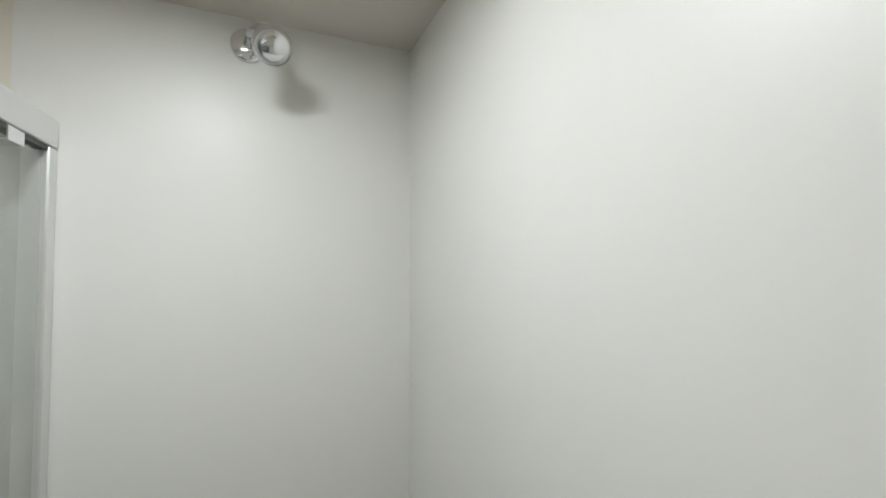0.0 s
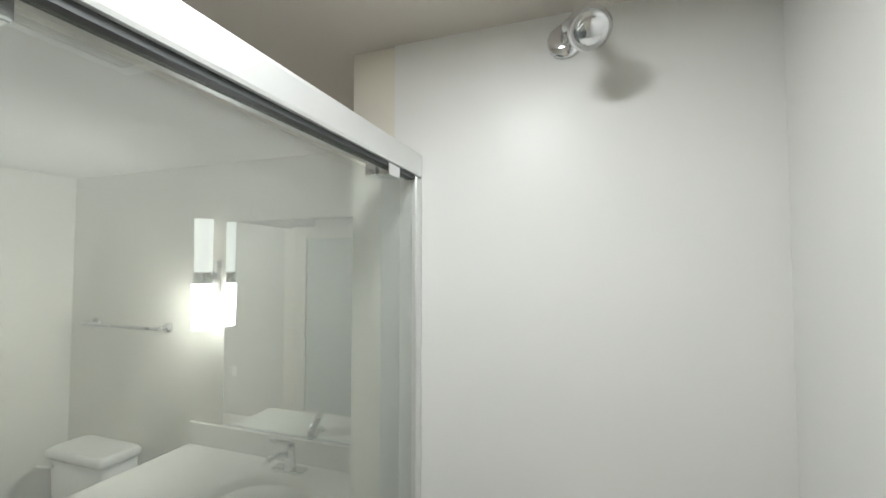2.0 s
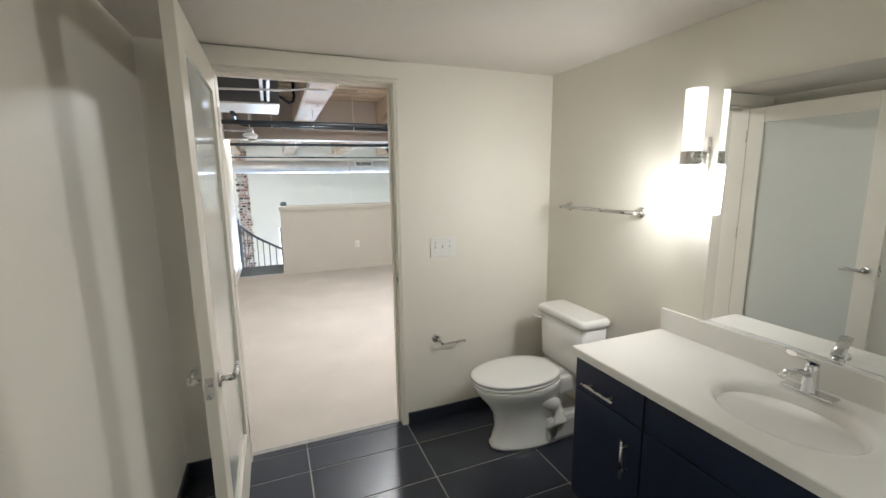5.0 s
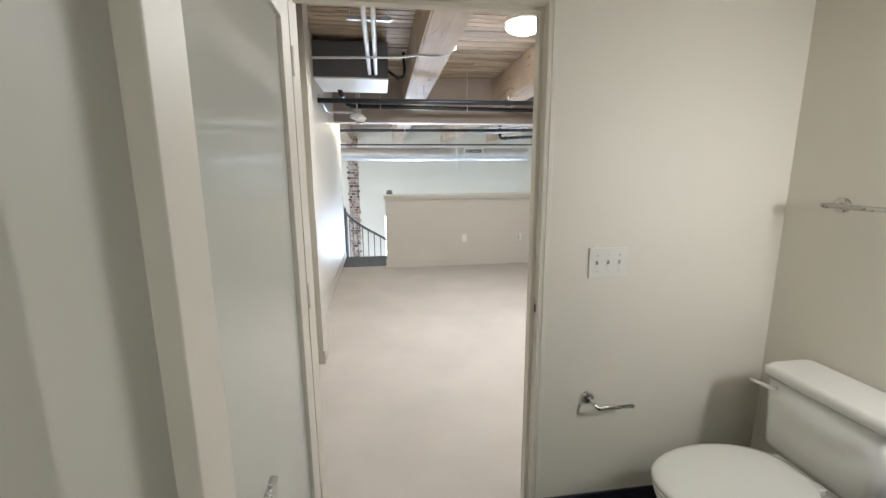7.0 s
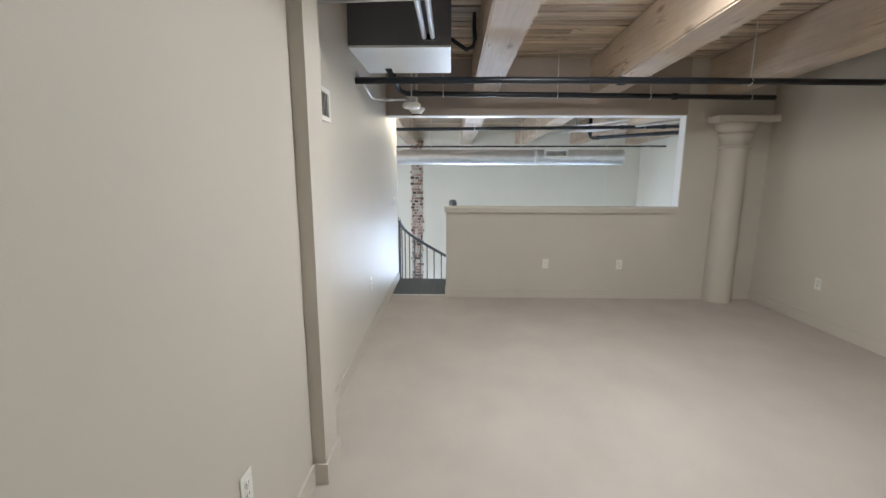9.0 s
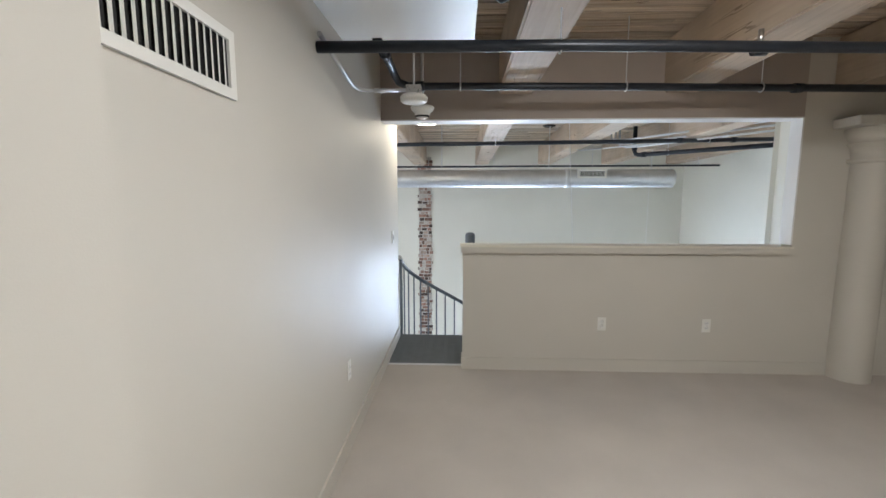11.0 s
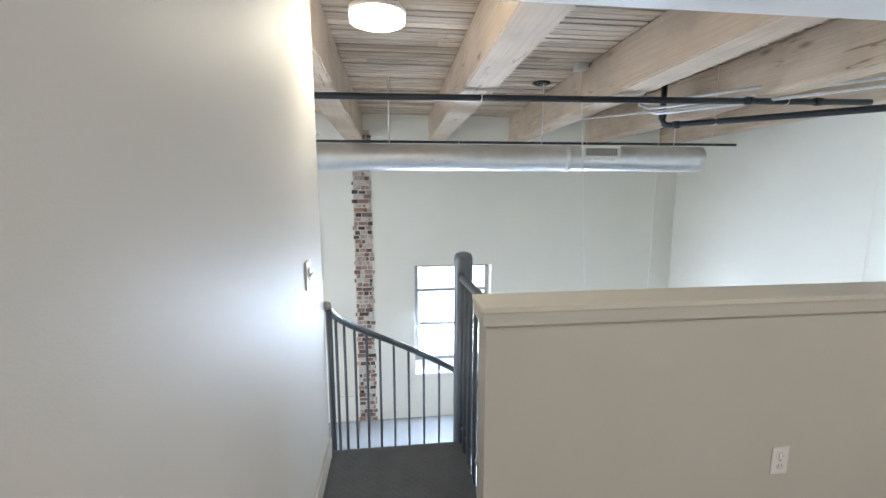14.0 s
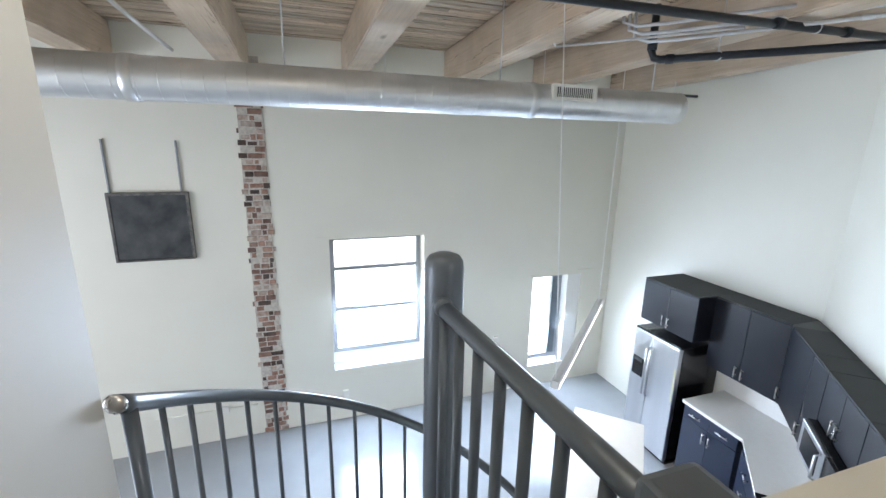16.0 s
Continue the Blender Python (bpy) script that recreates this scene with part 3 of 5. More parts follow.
# ceiling fan grille
fan = thing("exhaust_fan", (-0.81, 0.92, 2.125), "white plastic ceiling exhaust fan grille with fine slats", "exhaust fan")
part("frame", B((-0.955, 0.775, 2.108, -0.925, 1.065, 2.125), (-0.695, 0.775, 2.108, -0.665, 1.065, 2.125),
                (-0.925, 0.775, 2.108, -0.695, 0.805, 2.125), (-0.925, 1.035, 2.108, -0.695, 1.065, 2.125)), PLASTIC, fan)
part("backing", B((-0.925, 0.805, 2.120, -0.695, 1.035, 2.1245)), DARK_SLOT, fan)
for i in range(22):
    x = -0.921 + i * 0.0104
    part("slat", B((x, 0.805, 2.110, x + 0.0062, 1.035, 2.118)), PLASTIC, fan)

# vanity
van = thing("vanity_cabinet", (-1.02, 1.63, 0), "dark navy bathroom vanity cabinet with bar handles", "cabinet")
part("body", B((-1.680, 1.395, 0.09, -0.373, 1.893, 0.750)), NAVY, van)
part("toe_kick", B((-1.672, 1.45, 0.0, -0.373, 1.89, 0.09)), NAVY, van)


def bar_handle(parent, a, b, out, mat=NICKEL, r=0.006, post=0.03):
    a, b, out = Vector(a), Vector(b), Vector(out)
    bm = sweep(bmesh.new(), [a + out * post, b + out * post], r, 10)
    for f in (0.18, 0.82):
        p = a.lerp(b, f)
        sweep(bm, [p, p + out * post], r * 0.8, 8)
    return part("handle", bm, mat, parent, "straight metal bar handle")


def front(parent, name, x0, x1, z0, z1, y=1.375, mat=None):
    return part(name, B((x0, y, z0, x1, y + 0.019, z1), bevel=0.002), mat or NAVY, parent)


d = front(van, "drawer", -1.677, -1.318, 0.610, 0.745)
bar_handle(d, (-1.607, 1.375, 0.655), (-1.435, 1.375, 0.655), (0, -1, 0))
d = front(van, "door", -1.677, -1.318, 0.095, 0.604)
bar_handle(d, (-1.378, 1.375, 0.380), (-1.378, 1.375, 0.535), (0, -1, 0))
front(van, "false_front", -1.312, -0.376, 0.610, 0.745)
d = front(van, "door", -1.312, -0.847, 0.095, 0.604)
bar_handle(d, (-0.905, 1.375, 0.380), (-0.905, 1.375, 0.535), (0, -1, 0))
d = front(van, "door", -0.841, -0.376, 0.095, 0.604)
bar_handle(d, (-0.785, 1.375, 0.380), (-0.785, 1.375, 0.535), (0, -1, 0))

top = thing("countertop", (-1.03, 1.63, 0.752), "white cultured marble vanity top with a moulded oval basin", "countertop")
bm = bmesh.new()
X0, X1, YA, YB, ZT = -1.692, -0.373, 1.357, 1.893, 0.787
cx, cy, N = -1.02, 1.625, 72
angles = [2 * math.pi * k / N for k in range(N)]


def rect_ring(z, grow=0.0):
    ring = []
    for a in angles:
        dx, dy = math.cos(a), math.sin(a)
        s = min((((X1 + grow if dx > 0 else X0 - grow) - cx) / dx) if abs(dx) > 1e-9 else 9e9, (((YB if dy > 0 else YA - grow) - cy) / dy) if abs(dy) > 1e-9 else 9e9)
        ring.append((cx + dx * s, cy + dy * s, z))
    for tx, ty in ((X0, YA), (X1, YA), (X1, YB), (X0, YB)):
        k = min(range(N), key=lambda i: (ring[i][0] - tx) ** 2 + (ring[i][1] - ty) ** 2)
        ring[k] = (tx, ty, z)
    return ring


def oval(rx, ry, z):
    return [(cx + rx * math.cos(a), cy + ry * math.sin(a), z) for a in angles]


rings = [rect_ring(0.752), rect_ring(ZT - 0.004), [(p[0] + (cx - p[0]) * 0.006, p[1] + (cy - p[1]) * 0.012, ZT) for p in rect_ring(ZT)]]
rings += [oval(0.235, 0.185, ZT), oval(0.215, 0.165, ZT - 0.003), oval(0.20, 0.152, ZT - 0.012), oval(0.185, 0.138, ZT - 0.04), oval(0.155, 0.113, ZT - 0.085), oval(0.10, 0.072, ZT - 0.118), oval(0.03, 0.025, ZT - 0.128)]
loft(bm, rings)
for f in bm.faces:
    f.smooth = f.calc_center_median().z < ZT - 0.001 and abs(f.normal.z) < 0.999 and ((f.calc_center_median().x - cx) ** 2 / 0.06 + (f.calc_center_median().y - cy) ** 2 / 0.05) < 1
part("slab", bm, MARBLE, top)
part("backsplash", B((-1.692, 1.876, ZT - 0.002, -0.373, 1.894, 0.888), bevel=0.003), MARBLE, top)
part("drain", disc_on(bmesh.new(), (cx, cy, ZT - 0.127), (0, 0, 1), 0.022, 0.004), CHROME, top)
part("overflow", disc_on(bmesh.new(), (cx - 0.03, cy - 0.128, ZT - 0.055), (0, 0.8, 0.5), 0.010, 0.002, 14), CHROME, top)

tap = thing("basin_faucet", (-1.05, 1.82, ZT), "chrome single-lever basin faucet", "faucet")
FX, FY = -1.055, 1.815
part("base_plate", B((FX - 0.075, FY - 0.026, ZT, FX + 0.075, FY + 0.026, ZT + 0.011), bevel=0.005), CHROME, tap)
part("body", lathe(bmesh.new(), [(0.026, ZT + 0.01), (0.023, ZT + 0.03), (0.021, ZT + 0.085), (0.019, ZT + 0.10), (0, ZT + 0.104)], Matrix.Translation((FX, FY, 0)), 24), CHROME, tap)
part("spout", sweep(bmesh.new(), [(FX, FY, ZT + 0.06), (FX - 0.012, FY - 0.05, ZT + 0.085), (FX - 0.022, FY - 0.095, ZT + 0.083), (FX - 0.026, FY - 0.112, ZT + 0.066)], 0.012, 14, flat=(0.015, 0.010)), CHROME, tap)
part("lever", sweep(bmesh.new(), [(FX, FY + 0.012, ZT + 0.104), (FX - 0.008, FY - 0.03, ZT + 0.128), (FX - 0.02, FY - 0.085, ZT + 0.150)], 0.012, 14, flat=(0.019, 0.008)), CHROME, tap)

mir = thing("wall_mirror", (-0.91, 1.889, 0.9), "large frameless mirror above the vanity", "mirror")
part("glass", B((-1.498, 1.888, 0.896, -0.373, 1.8945, 1.84)), MIRROR, mir)
part("bottom_channel", B((-1.498, 1.884, 0.889, -0.373, 1.8945, 0.897)), CHROME, mir, "slim chrome channel")

sc = thing("wall_sconce", (-1.563, 1.89, 1.6), "wall sconce with two opal cylinder shades and nickel band, lit", "wall lamp")
SX, SY = -1.563, 1.822
part("back_plate", B((SX - 0.03, 1.872, 1.50, SX + 0.03, 1.8945, 1.66), bevel=0.004), NICKEL, sc)
part("arm", sweep(bmesh.new(), [(SX, 1.875, 1.575), (SX, SY, 1.575)], 0.014), NICKEL, sc)
part("band", lathe(bmesh.new(), [(0.0, 1.548), (0.041, 1.548), (0.041, 1.603), (0.0, 1.603)], Matrix.Translation((SX, SY, 0)), 36, smooth=False), NICKEL, sc)
part("upper_shade", lathe(bmesh.new(), [(0.036, 1.603), (0.038, 1.61), (0.040, 1.848), (0.036, 1.848), (0.034, 1.61)], Matrix.Translation((SX, SY, 0)), 36), SHADE_UP, sc)
low = part("lower_shade", lathe(bmesh.new(), [(0.044, 1.548), (0.047, 1.54), (0.043, 1.34), (0.0, 1.338)], Matrix.Translation((SX, SY, 0)), 36), SHADE_LIT, sc, "glowing opal glass shade")
low.visible_shadow = False

# toilet
wc = thing("toilet", (-2.21, 1.45, 0), "white two-piece porcelain toilet with closed lid", "toilet")
TX = -2.215


def egg(z, front, back, half, n=40, sharp=1.0):
    out = []
    for k in range(n):
        a = 2 * math.pi * k / n
        s, c = math.sin(a), math.cos(a)
        y = (back + front) / 2 + (back - front) / 2 * c
        w = half * (abs(s) ** 0.85) * (1.0 - 0.10 * (1 - c) / 2)
        out.append((TX + w * (1 if s >= 0 else -1), y, z))
    return out


part("bowl", loft(bmesh.new(), [egg(0.0, 1.255, 1.78, 0.118), egg(0.018, 1.25, 1.785, 0.121), egg(0.03, 1.262, 1.77, 0.112), egg(0.12, 1.285, 1.75, 0.104), egg(0.20, 1.272, 1.72, 0.108),
                               egg(0.26, 1.235, 1.70, 0.128), egg(0.31, 1.192, 1.69, 0.156), egg(0.35, 1.165, 1.685, 0.176), egg(0.378, 1.153, 1.685, 0.184), egg(0.391, 1.155, 1.685, 0.182)]), PORCELAIN, wc)
part("seat", loft(bmesh.new(), [egg(0.3935, 1.156, 1.66, 0.182), egg(0.396, 1.147, 1.665, 0.188), egg(0.408, 1.147, 1.665, 0.188), egg(0.4105, 1.154, 1.66, 0.182)]), PORCELAIN, wc)
part("lid", loft(bmesh.new(), [egg(0.4145, 1.156, 1.665, 0.181), egg(0.417, 1.144, 1.668, 0.190), egg(0.429, 1.144, 1.668, 0.190), egg(0.4335, 1.150, 1.665, 0.185), egg(0.436, 1.172, 1.65, 0.168), egg(0.4375, 1.24, 1.60, 0.11)]), PORCELAIN, wc)
part("pedestal_foot", B((TX - 0.115, 1.55, 0.0, TX + 0.115, 1.85, 0.16), bevel=0.03), PORCELAIN, wc)
part("trapway", sweep(bmesh.new(), [(TX + 0.085, 1.50, 0.30), (TX + 0.10, 1.60, 0.24), (TX + 0.10, 1.64, 0.14), (TX + 0.095, 1.58, 0.07)], 0.045, 16), PORCELAIN, wc)
part("deck", B((TX - 0.13, 1.62, 0.30, TX + 0.13, 1.86, 0.402), bevel=0.02), PORCELAIN, wc)


def rounded(z, x0, x1, ya, yb, r, n=6):
    out = []
    for cx_, cy_, a0 in ((x1 - r, yb - r, 0), (x0 + r, yb - r, 90), (x0 + r, ya + r, 180), (x1 - r, ya + r, 270)):
        out += [(cx_ + r * math.cos(radians(a0 + 90 * i / n)), cy_ + r * math.sin(radians(a0 + 90 * i / n)), z) for i in range(n + 1)]
    return out


tank = part("tank", loft(bmesh.new(), [rounded(0.402, TX - 0.175, TX + 0.175, 1.715, 1.872, 0.03), rounded(0.43, TX - 0.185, TX + 0.185, 1.705, 1.876, 0.03), rounded(0.69, TX - 0.20, TX + 0.20, 1.698, 1.878, 0.03)]), PORCELAIN, wc)
part("tank_lid", loft(bmesh.new(), [rounded(0.690, TX - 0.208, TX + 0.208, 1.688, 1.884, 0.03), rounded(0.697, TX - 0.212, TX + 0.212, 1.684, 1.886, 0.03), rounded(0.722, TX - 0.212, TX + 0.212, 1.684, 1.886, 0.03), rounded(0.736, TX - 0.195, TX + 0.195, 1.70, 1.875, 0.025)]), PORCELAIN, wc)
part("flush_lever", sweep(bmesh.new(), [(TX - 0.15, 1.70, 0.655), (TX - 0.15, 1.68, 0.655), (TX - 0.20, 1.672, 0.652), (TX - 0.235, 1.675, 0.648)], 0.007, 10), PORCELAIN, tank)
for s in (-1, 1):
    part("bolt_cap", lathe(bmesh.new(), [(0.014, 0.16), (0.012, 0.175), (0, 0.18)], Matrix.Translation((TX + s * 0.08, 1.66, 0)), 12), PORCELAIN, wc)
    part("seat_hinge", B((TX + s * 0.07 - 0.02, 1.635, 0.402, TX + s * 0.07 + 0.02, 1.675, 0.43), bevel=0.006), PORCELAIN, wc)

# wall fittings
tp = thing("toilet_paper_holder", (-2.613, 1.08, 0.525), "brushed nickel toilet paper holder arm, empty", "paper holder")
part("flange", disc_on(bmesh.new(), (-2.613, 1.085, 0.533), (1, 0, 0), 0.026, 0.012), NICKEL, tp)
part("arm", sweep(bmesh.new(), [(-2.61, 1.085, 0.533), (-2.565, 1.085, 0.533), (-2.553, 1.09, 0.527), (-2.55, 1.10, 0.515), (-2.55, 1.25, 0.513), (-2.55, 1.252, 0.519)], 0.0075, 12), NICKEL, tp)

tw = thing("towel_bar", (-2.17, 1.893, 1.325), "brushed nickel towel bar on round posts", "towel bar")
for x in (-2.40, -1.866):
    part("post", sweep(disc_on(bmesh.new(), (x, 1.894, 1.325), (0, -1, 0), 0.027, 0.012), [(x, 1.89, 1.325), (x, 1.83, 1.325)], 0.010, 12), NICKEL, tw)
part("bar", sweep(bmesh.new(), [(-2.42, 1.832, 1.325), (-1.846, 1.832, 1.325)], 0.0085, 14), NICKEL, tw)

sw = thing("light_switch", (-2.613, 1.135, 1.097), "white three-gang toggle light switch plate", "light switch")
part("plate", B((-2.6148, 1.056, 1.039, -2.6085, 1.215, 1.157), bevel=0.002), PLASTIC, sw)
for y in (1.090, 1.136, 1.182):
    part("slot", B((-2.6086, y - 0.006, 1.083, -2.6080, y + 0.006, 1.109)), WHITE_PAINT, sw)
    part("toggle", B((-2.609, y - 0.0042, 1.094, -2.598, y + 0.0042, 1.108), bevel=0.0015), PLASTIC, sw)
    for z in (1.066, 1.128):
        part("screw", disc_on(bmesh.new(), (-2.6086, y, z), (1, 0, 0), 0.003, 0.001, 8), NICKEL, sw)


# ---- loft ----
structure("baseboard_south", B((-4.224, -0.261, 0, -2.755, -0.249, 0.105), (-8.18, -0.344, 0, -4.442, -0.332, 0.105), (-4.442, -0.344, 0, -4.431, -0.189, 0.105),
                               (-4.442, -0.199, 0, -4.213, -0.188, 0.105), (-4.224, -0.261, 0, -4.213, -0.199, 0.105)), LOFT_PAINT, "beige painted baseboard along the side wall", "baseboard")
structure("baseboard_north", B((-7.334, 3.908, 0, -2.755, 3.919, 0.105)), LOFT_PAINT, "beige painted baseboard", "baseboard")
structure("baseboard_half_wall", B((-7.334, 0.316, 0, -7.322, 3.40, 0.105), (-7.45, 0.316, 0, -7.334, 0.326, 0.105)), LOFT_PAINT, "beige painted baseboard on the guard wall", "baseboard")
structure("half_wall_moulding", B((-7.462, 0.307, 1.018, -7.290, 2.971, 1.060), (-7.459, 0.310, 1.060, -7.293, 2.971, 1.066)), LOFT_PAINT, "beige painted moulding under the guard wall's cap", "trim")
# the cap's lighter colour holds the light that falls on it from above
structure("half_wall_cap", B((-7.466, 0.303, 1.066, -7.286, 2.971, 1.082)), TRIM_PAINT, "flat cap board on the guard wall, coloured lighter for light from above", "trim")


def wall_outlet(m, label="white duplex power outlet plate on the wall"):
    """Built facing +y at the origin."""
    ob = thing("wall_outlet", (0, 0, 0), label, "power outlet", "wall outlets")
    part("plate", B((-0.035, 0.0006, -0.057, 0.035, 0.006, 0.057), bevel=0.002), PLASTIC, ob)
    for z in (-0.02, 0.02):
        soc = part("socket", lathe(bmesh.new(), [(0.0165, 0.0), (0.0165, 0.002), (0, 0.002)], Matrix.Translation((0, 0.006, z)) @ pose(0, 0, 0, -90), 18), WHITE_PAINT, ob)
        part("slots", B((-0.008, 0.0078, z - 0.004, -0.006, 0.0083, z + 0.006), (0.006, 0.0078, z - 0.004, 0.008, 0.0083, z + 0.006)), DARK_SLOT, soc)
    part("screw", disc_on(bmesh.new(), (0, 0.006, 0), (0, 1, 0), 0.003, 0.001, 8), NICKEL, ob)
    ob.matrix_basis = m
    return ob


first = wall_outlet(pose(-7.335, 1.50, 0.415, 0, 0, -90))
copy_thing(first, pose(-7.335, 2.36, 0.41, 0, 0, -90))
copy_thing(first, pose(-6.45, 3.92, 0.42, 0, 0, 180))
copy_thing(first, pose(-5.75, 3.92, 0.42, 0, 0, 180))
copy_thing(first, pose(-3.62, -0.262, 0.47, 0, 0, 0))
copy_thing(first, pose(-6.17, -0.345, 0.47, 0, 0, 0))

th = thing("dimmer_switch", (-7.82, -0.345, 1.10), "white dimmer switch plate with a lit metal slider", "light switch")
part("plate", B((-7.865, -0.3446, 1.035, -7.775, -0.337, 1.155), bevel=0.003), PLASTIC, th)
part("rocker", B((-7.835, -0.338, 1.065, -7.805, -0.331, 1.125), bevel=0.003), WHITE_PAINT, th)
part("slider", B((-7.842, -0.334, 1.090, -7.798, -0.322, 1.098), bevel=0.002), NICKEL, th)

gr = thing("return_air_grille", (-4.8, -0.345, 1.95), "white louvred return air grille high on the wall", "air grille")
part("frame", B((-5.055, -0.3445, 1.755, -4.55, -0.335, 1.783), (-5.055, -0.3445, 1.912, -4.55, -0.335, 1.94), (-5.055, -0.3445, 1.783, -5.027, -0.335, 1.912), (-4.578, -0.3445, 1.783, -4.55, -0.335, 1.912)), PLASTIC, gr)
part("backing", B((-5.027, -0.3447, 1.783, -4.578, -0.3435, 1.912)), DARK_SLOT, gr)
for i in range(15):
    x = -5.018 + i * 0.0295
    bm = bmesh.new()
    box(bm, -0.011, -0.001, 1.784, 0.011, 0.001, 1.911, m=Matrix.Translation((x + 0.012, -0.339, 0)) @ pose(0, 0, 0, 0, 0, 24))
    part("slat", bm, PLASTIC, gr)

# engaged column
col = tagged(thing("column", (-7.25, 3.56, 0), "beige painted engaged cast column with moulded capital", "column"), kind="structure")
cm = Matrix.Translation((-7.30, 3.50, 0))
part("shaft", lathe(bmesh.new(), [(0.150, 0), (0.150, 0.03), (0.148, 0.4), (0.138, 1.735)], cm, 40), LOFT_PAINT, col)
part("capital", lathe(bmesh.new(), [(0.138, 1.735), (0.165, 1.742), (0.168, 1.762), (0.142, 1.775), (0.160, 1.86), (0.178, 1.875), (0.180, 1.89), (0.162, 1.90), (0.19, 1.93), (0.21, 1.97), (0.20, 2.0)], cm, 40), LOFT_PAINT, col)
part("abacus", B((-7.334, 3.20, 2.0, -7.10, 3.84, 2.072), bevel=0.012), LOFT_PAINT, col)

# boxed-in duct and pipes
chase = thing("duct_chase", (-6.0, 0.0, 2.33), "dark grey boxed air handler chase under the roof", "duct chase")
part("body", B((-6.37, -0.344, 2.345, -5.60, 0.38, 2.68), bevel=0.004), material("chase_grey", (0.12, 0.125, 0.14), 0.6, vary=0.06, scale=2), chase)
part("bottom_panel", B((-6.368, -0.343, 2.328, -5.602, 0.378, 2.345), bevel=0.003), WHITE_PAINT, chase, "pale metal bottom panel")
flex = thing("cable_loop", (-5.95, 0.5, 2.45), "black flexible cable looping from the chase", "cable")
part("cable", sweep(bmesh.new(), [(-6.0, 0.38, 2.50), (-6.0, 0.44, 2.46), (-6.0, 0.50, 2.42), (-6.0, 0.55, 2.44), (-6.0, 0.565, 2.50), (-6.0, 0.56, 2.60), (-6.0, 0.56, 2.69)], 0.016, 10), PIPE, flex)


def pipe_run(name, label, pts, r, mat, category="pipe", couplings=(), hangers=(), top_of=None):
    ob = thing(name, pts[0], label, category)
    part("run", sweep(bmesh.new(), pts, r, 16), mat, ob)
    for p, d in couplings:
        p, d = Vector(p), Vector(d).normalized()
        part("coupling", sweep(bmesh.new(), [p - d * 0.03, p + d * 0.03], r * 1.28, 16), mat, ob)
    for p in hangers:
        zt = slope(p[0]) + 0.40 if top_of is None else top_of
        bm = sweep(bmesh.new(), [(p[0], p[1], p[2] + r), (p[0], p[1], zt)], 0.004, 6)
        ring = arc((p[0], p[1], p[2]), r + 0.004, 0, 360, 16, "xz")
        sweep(bm, ring, 0.005, 6, caps=False)
        part("hanger", bm, CONDUIT, ob, "thin galvanised hanger rod and ring")
    return ob


PY = (0, 1, 0)
p1 = pipe_run("sprinkler_pipe", "black steel sprinkler pipe crossing the loft", [(-5.80, -0.344, 2.150), (-5.87, 0.8, 2.165), (-6.05, 2.3, 2.195), (-6.16, 3.919, 2.20)], 0.026, PIPE,
              couplings=[((-6.02, 1.74, 2.187), PY)], hangers=[(-5.88, 0.76, 2.166), (-6.09, 2.8, 2.197)])
part("sprinkler_head", sweep(bmesh.new(), [(-6.02, 1.74, 2.20), (-6.02, 1.74, 2.275)], 0.012, 10), NICKEL, p1, "brass upright sprinkler head")
pipe_run("sprinkler_pipe", "black steel sprinkler branch with elbow near the header", [(-6.2, -0.15, 2.33), (-6.6, -0.15, 2.325), (-6.80, -0.15, 2.31), (-6.86, -0.13, 2.27), (-6.88, -0.06, 2.247), (-6.93, 1.5, 2.24), (-7.05, 3.70, 2.232)], 0.026, PIPE,
         couplings=[((-6.88, 0.02, 2.247), PY), ((-7.0, 2.66, 2.236), PY), ((-6.45, -0.15, 2.328), (1, 0, 0))], hangers=[(-6.895, 0.3, 2.245), (-6.93, 1.45, 2.241), (-6.98, 2.4, 2.237), (-7.04, 3.45, 2.233)])
pipe_run("conduit", "thin galvanised conduit bending up over a beam", [(-4.76, -0.344, 2.315), (-4.76, 0.20, 2.33), (-4.76, 0.46, 2.34), (-4.76, 0.60, 2.365), (-4.76, 0.72, 2.355), (-4.76, 0.86, 2.375), (-4.76, 0.905, 2.42), (-4.76, 0.91, 2.55), (-4.76, 0.91, 2.75)], 0.010, CONDUIT, "conduit")
pipe_run("conduit", "galvanised conduit bending off the wall to the detectors", [(-5.80, -0.332, 2.21), (-6.25, -0.332, 2.145), (-6.38, -0.328, 2.126), (-6.44, -0.305, 2.122), (-6.468, -0.25, 2.121), (-6.47, -0.02, 2.121)], 0.011, CONDUIT, "conduit", couplings=[((-6.47, -0.19, 2.121), PY)])
tr = thing("twin_conduit", (-4.4, 0.2, 2.5), "pair of shiny galvanised conduits clamped to a strut below the roof", "conduit")
part("end_box", B((-5.49, 0.182, 2.338, -5.462, 0.278, 2.380), bevel=0.003), BLACK, tr)
for y in (0.20, 0.258):
    part("tube", sweep(bmesh.new(), [(-5.462, y, 2.358), (-2.736, y, 2.37)], 0.017, 14), CONDUIT, tr)
part("strut", B((-4.08, 0.09, 2.382, -4.04, 0.37, 2.404)), CONDUIT, tr)
for y in (0.11, 0.35):
    part("hanger_rod", sweep(bmesh.new(), [(-4.06, y, 2.404), (-4.06, y, 2.77)], 0.004, 6), CONDUIT, tr)


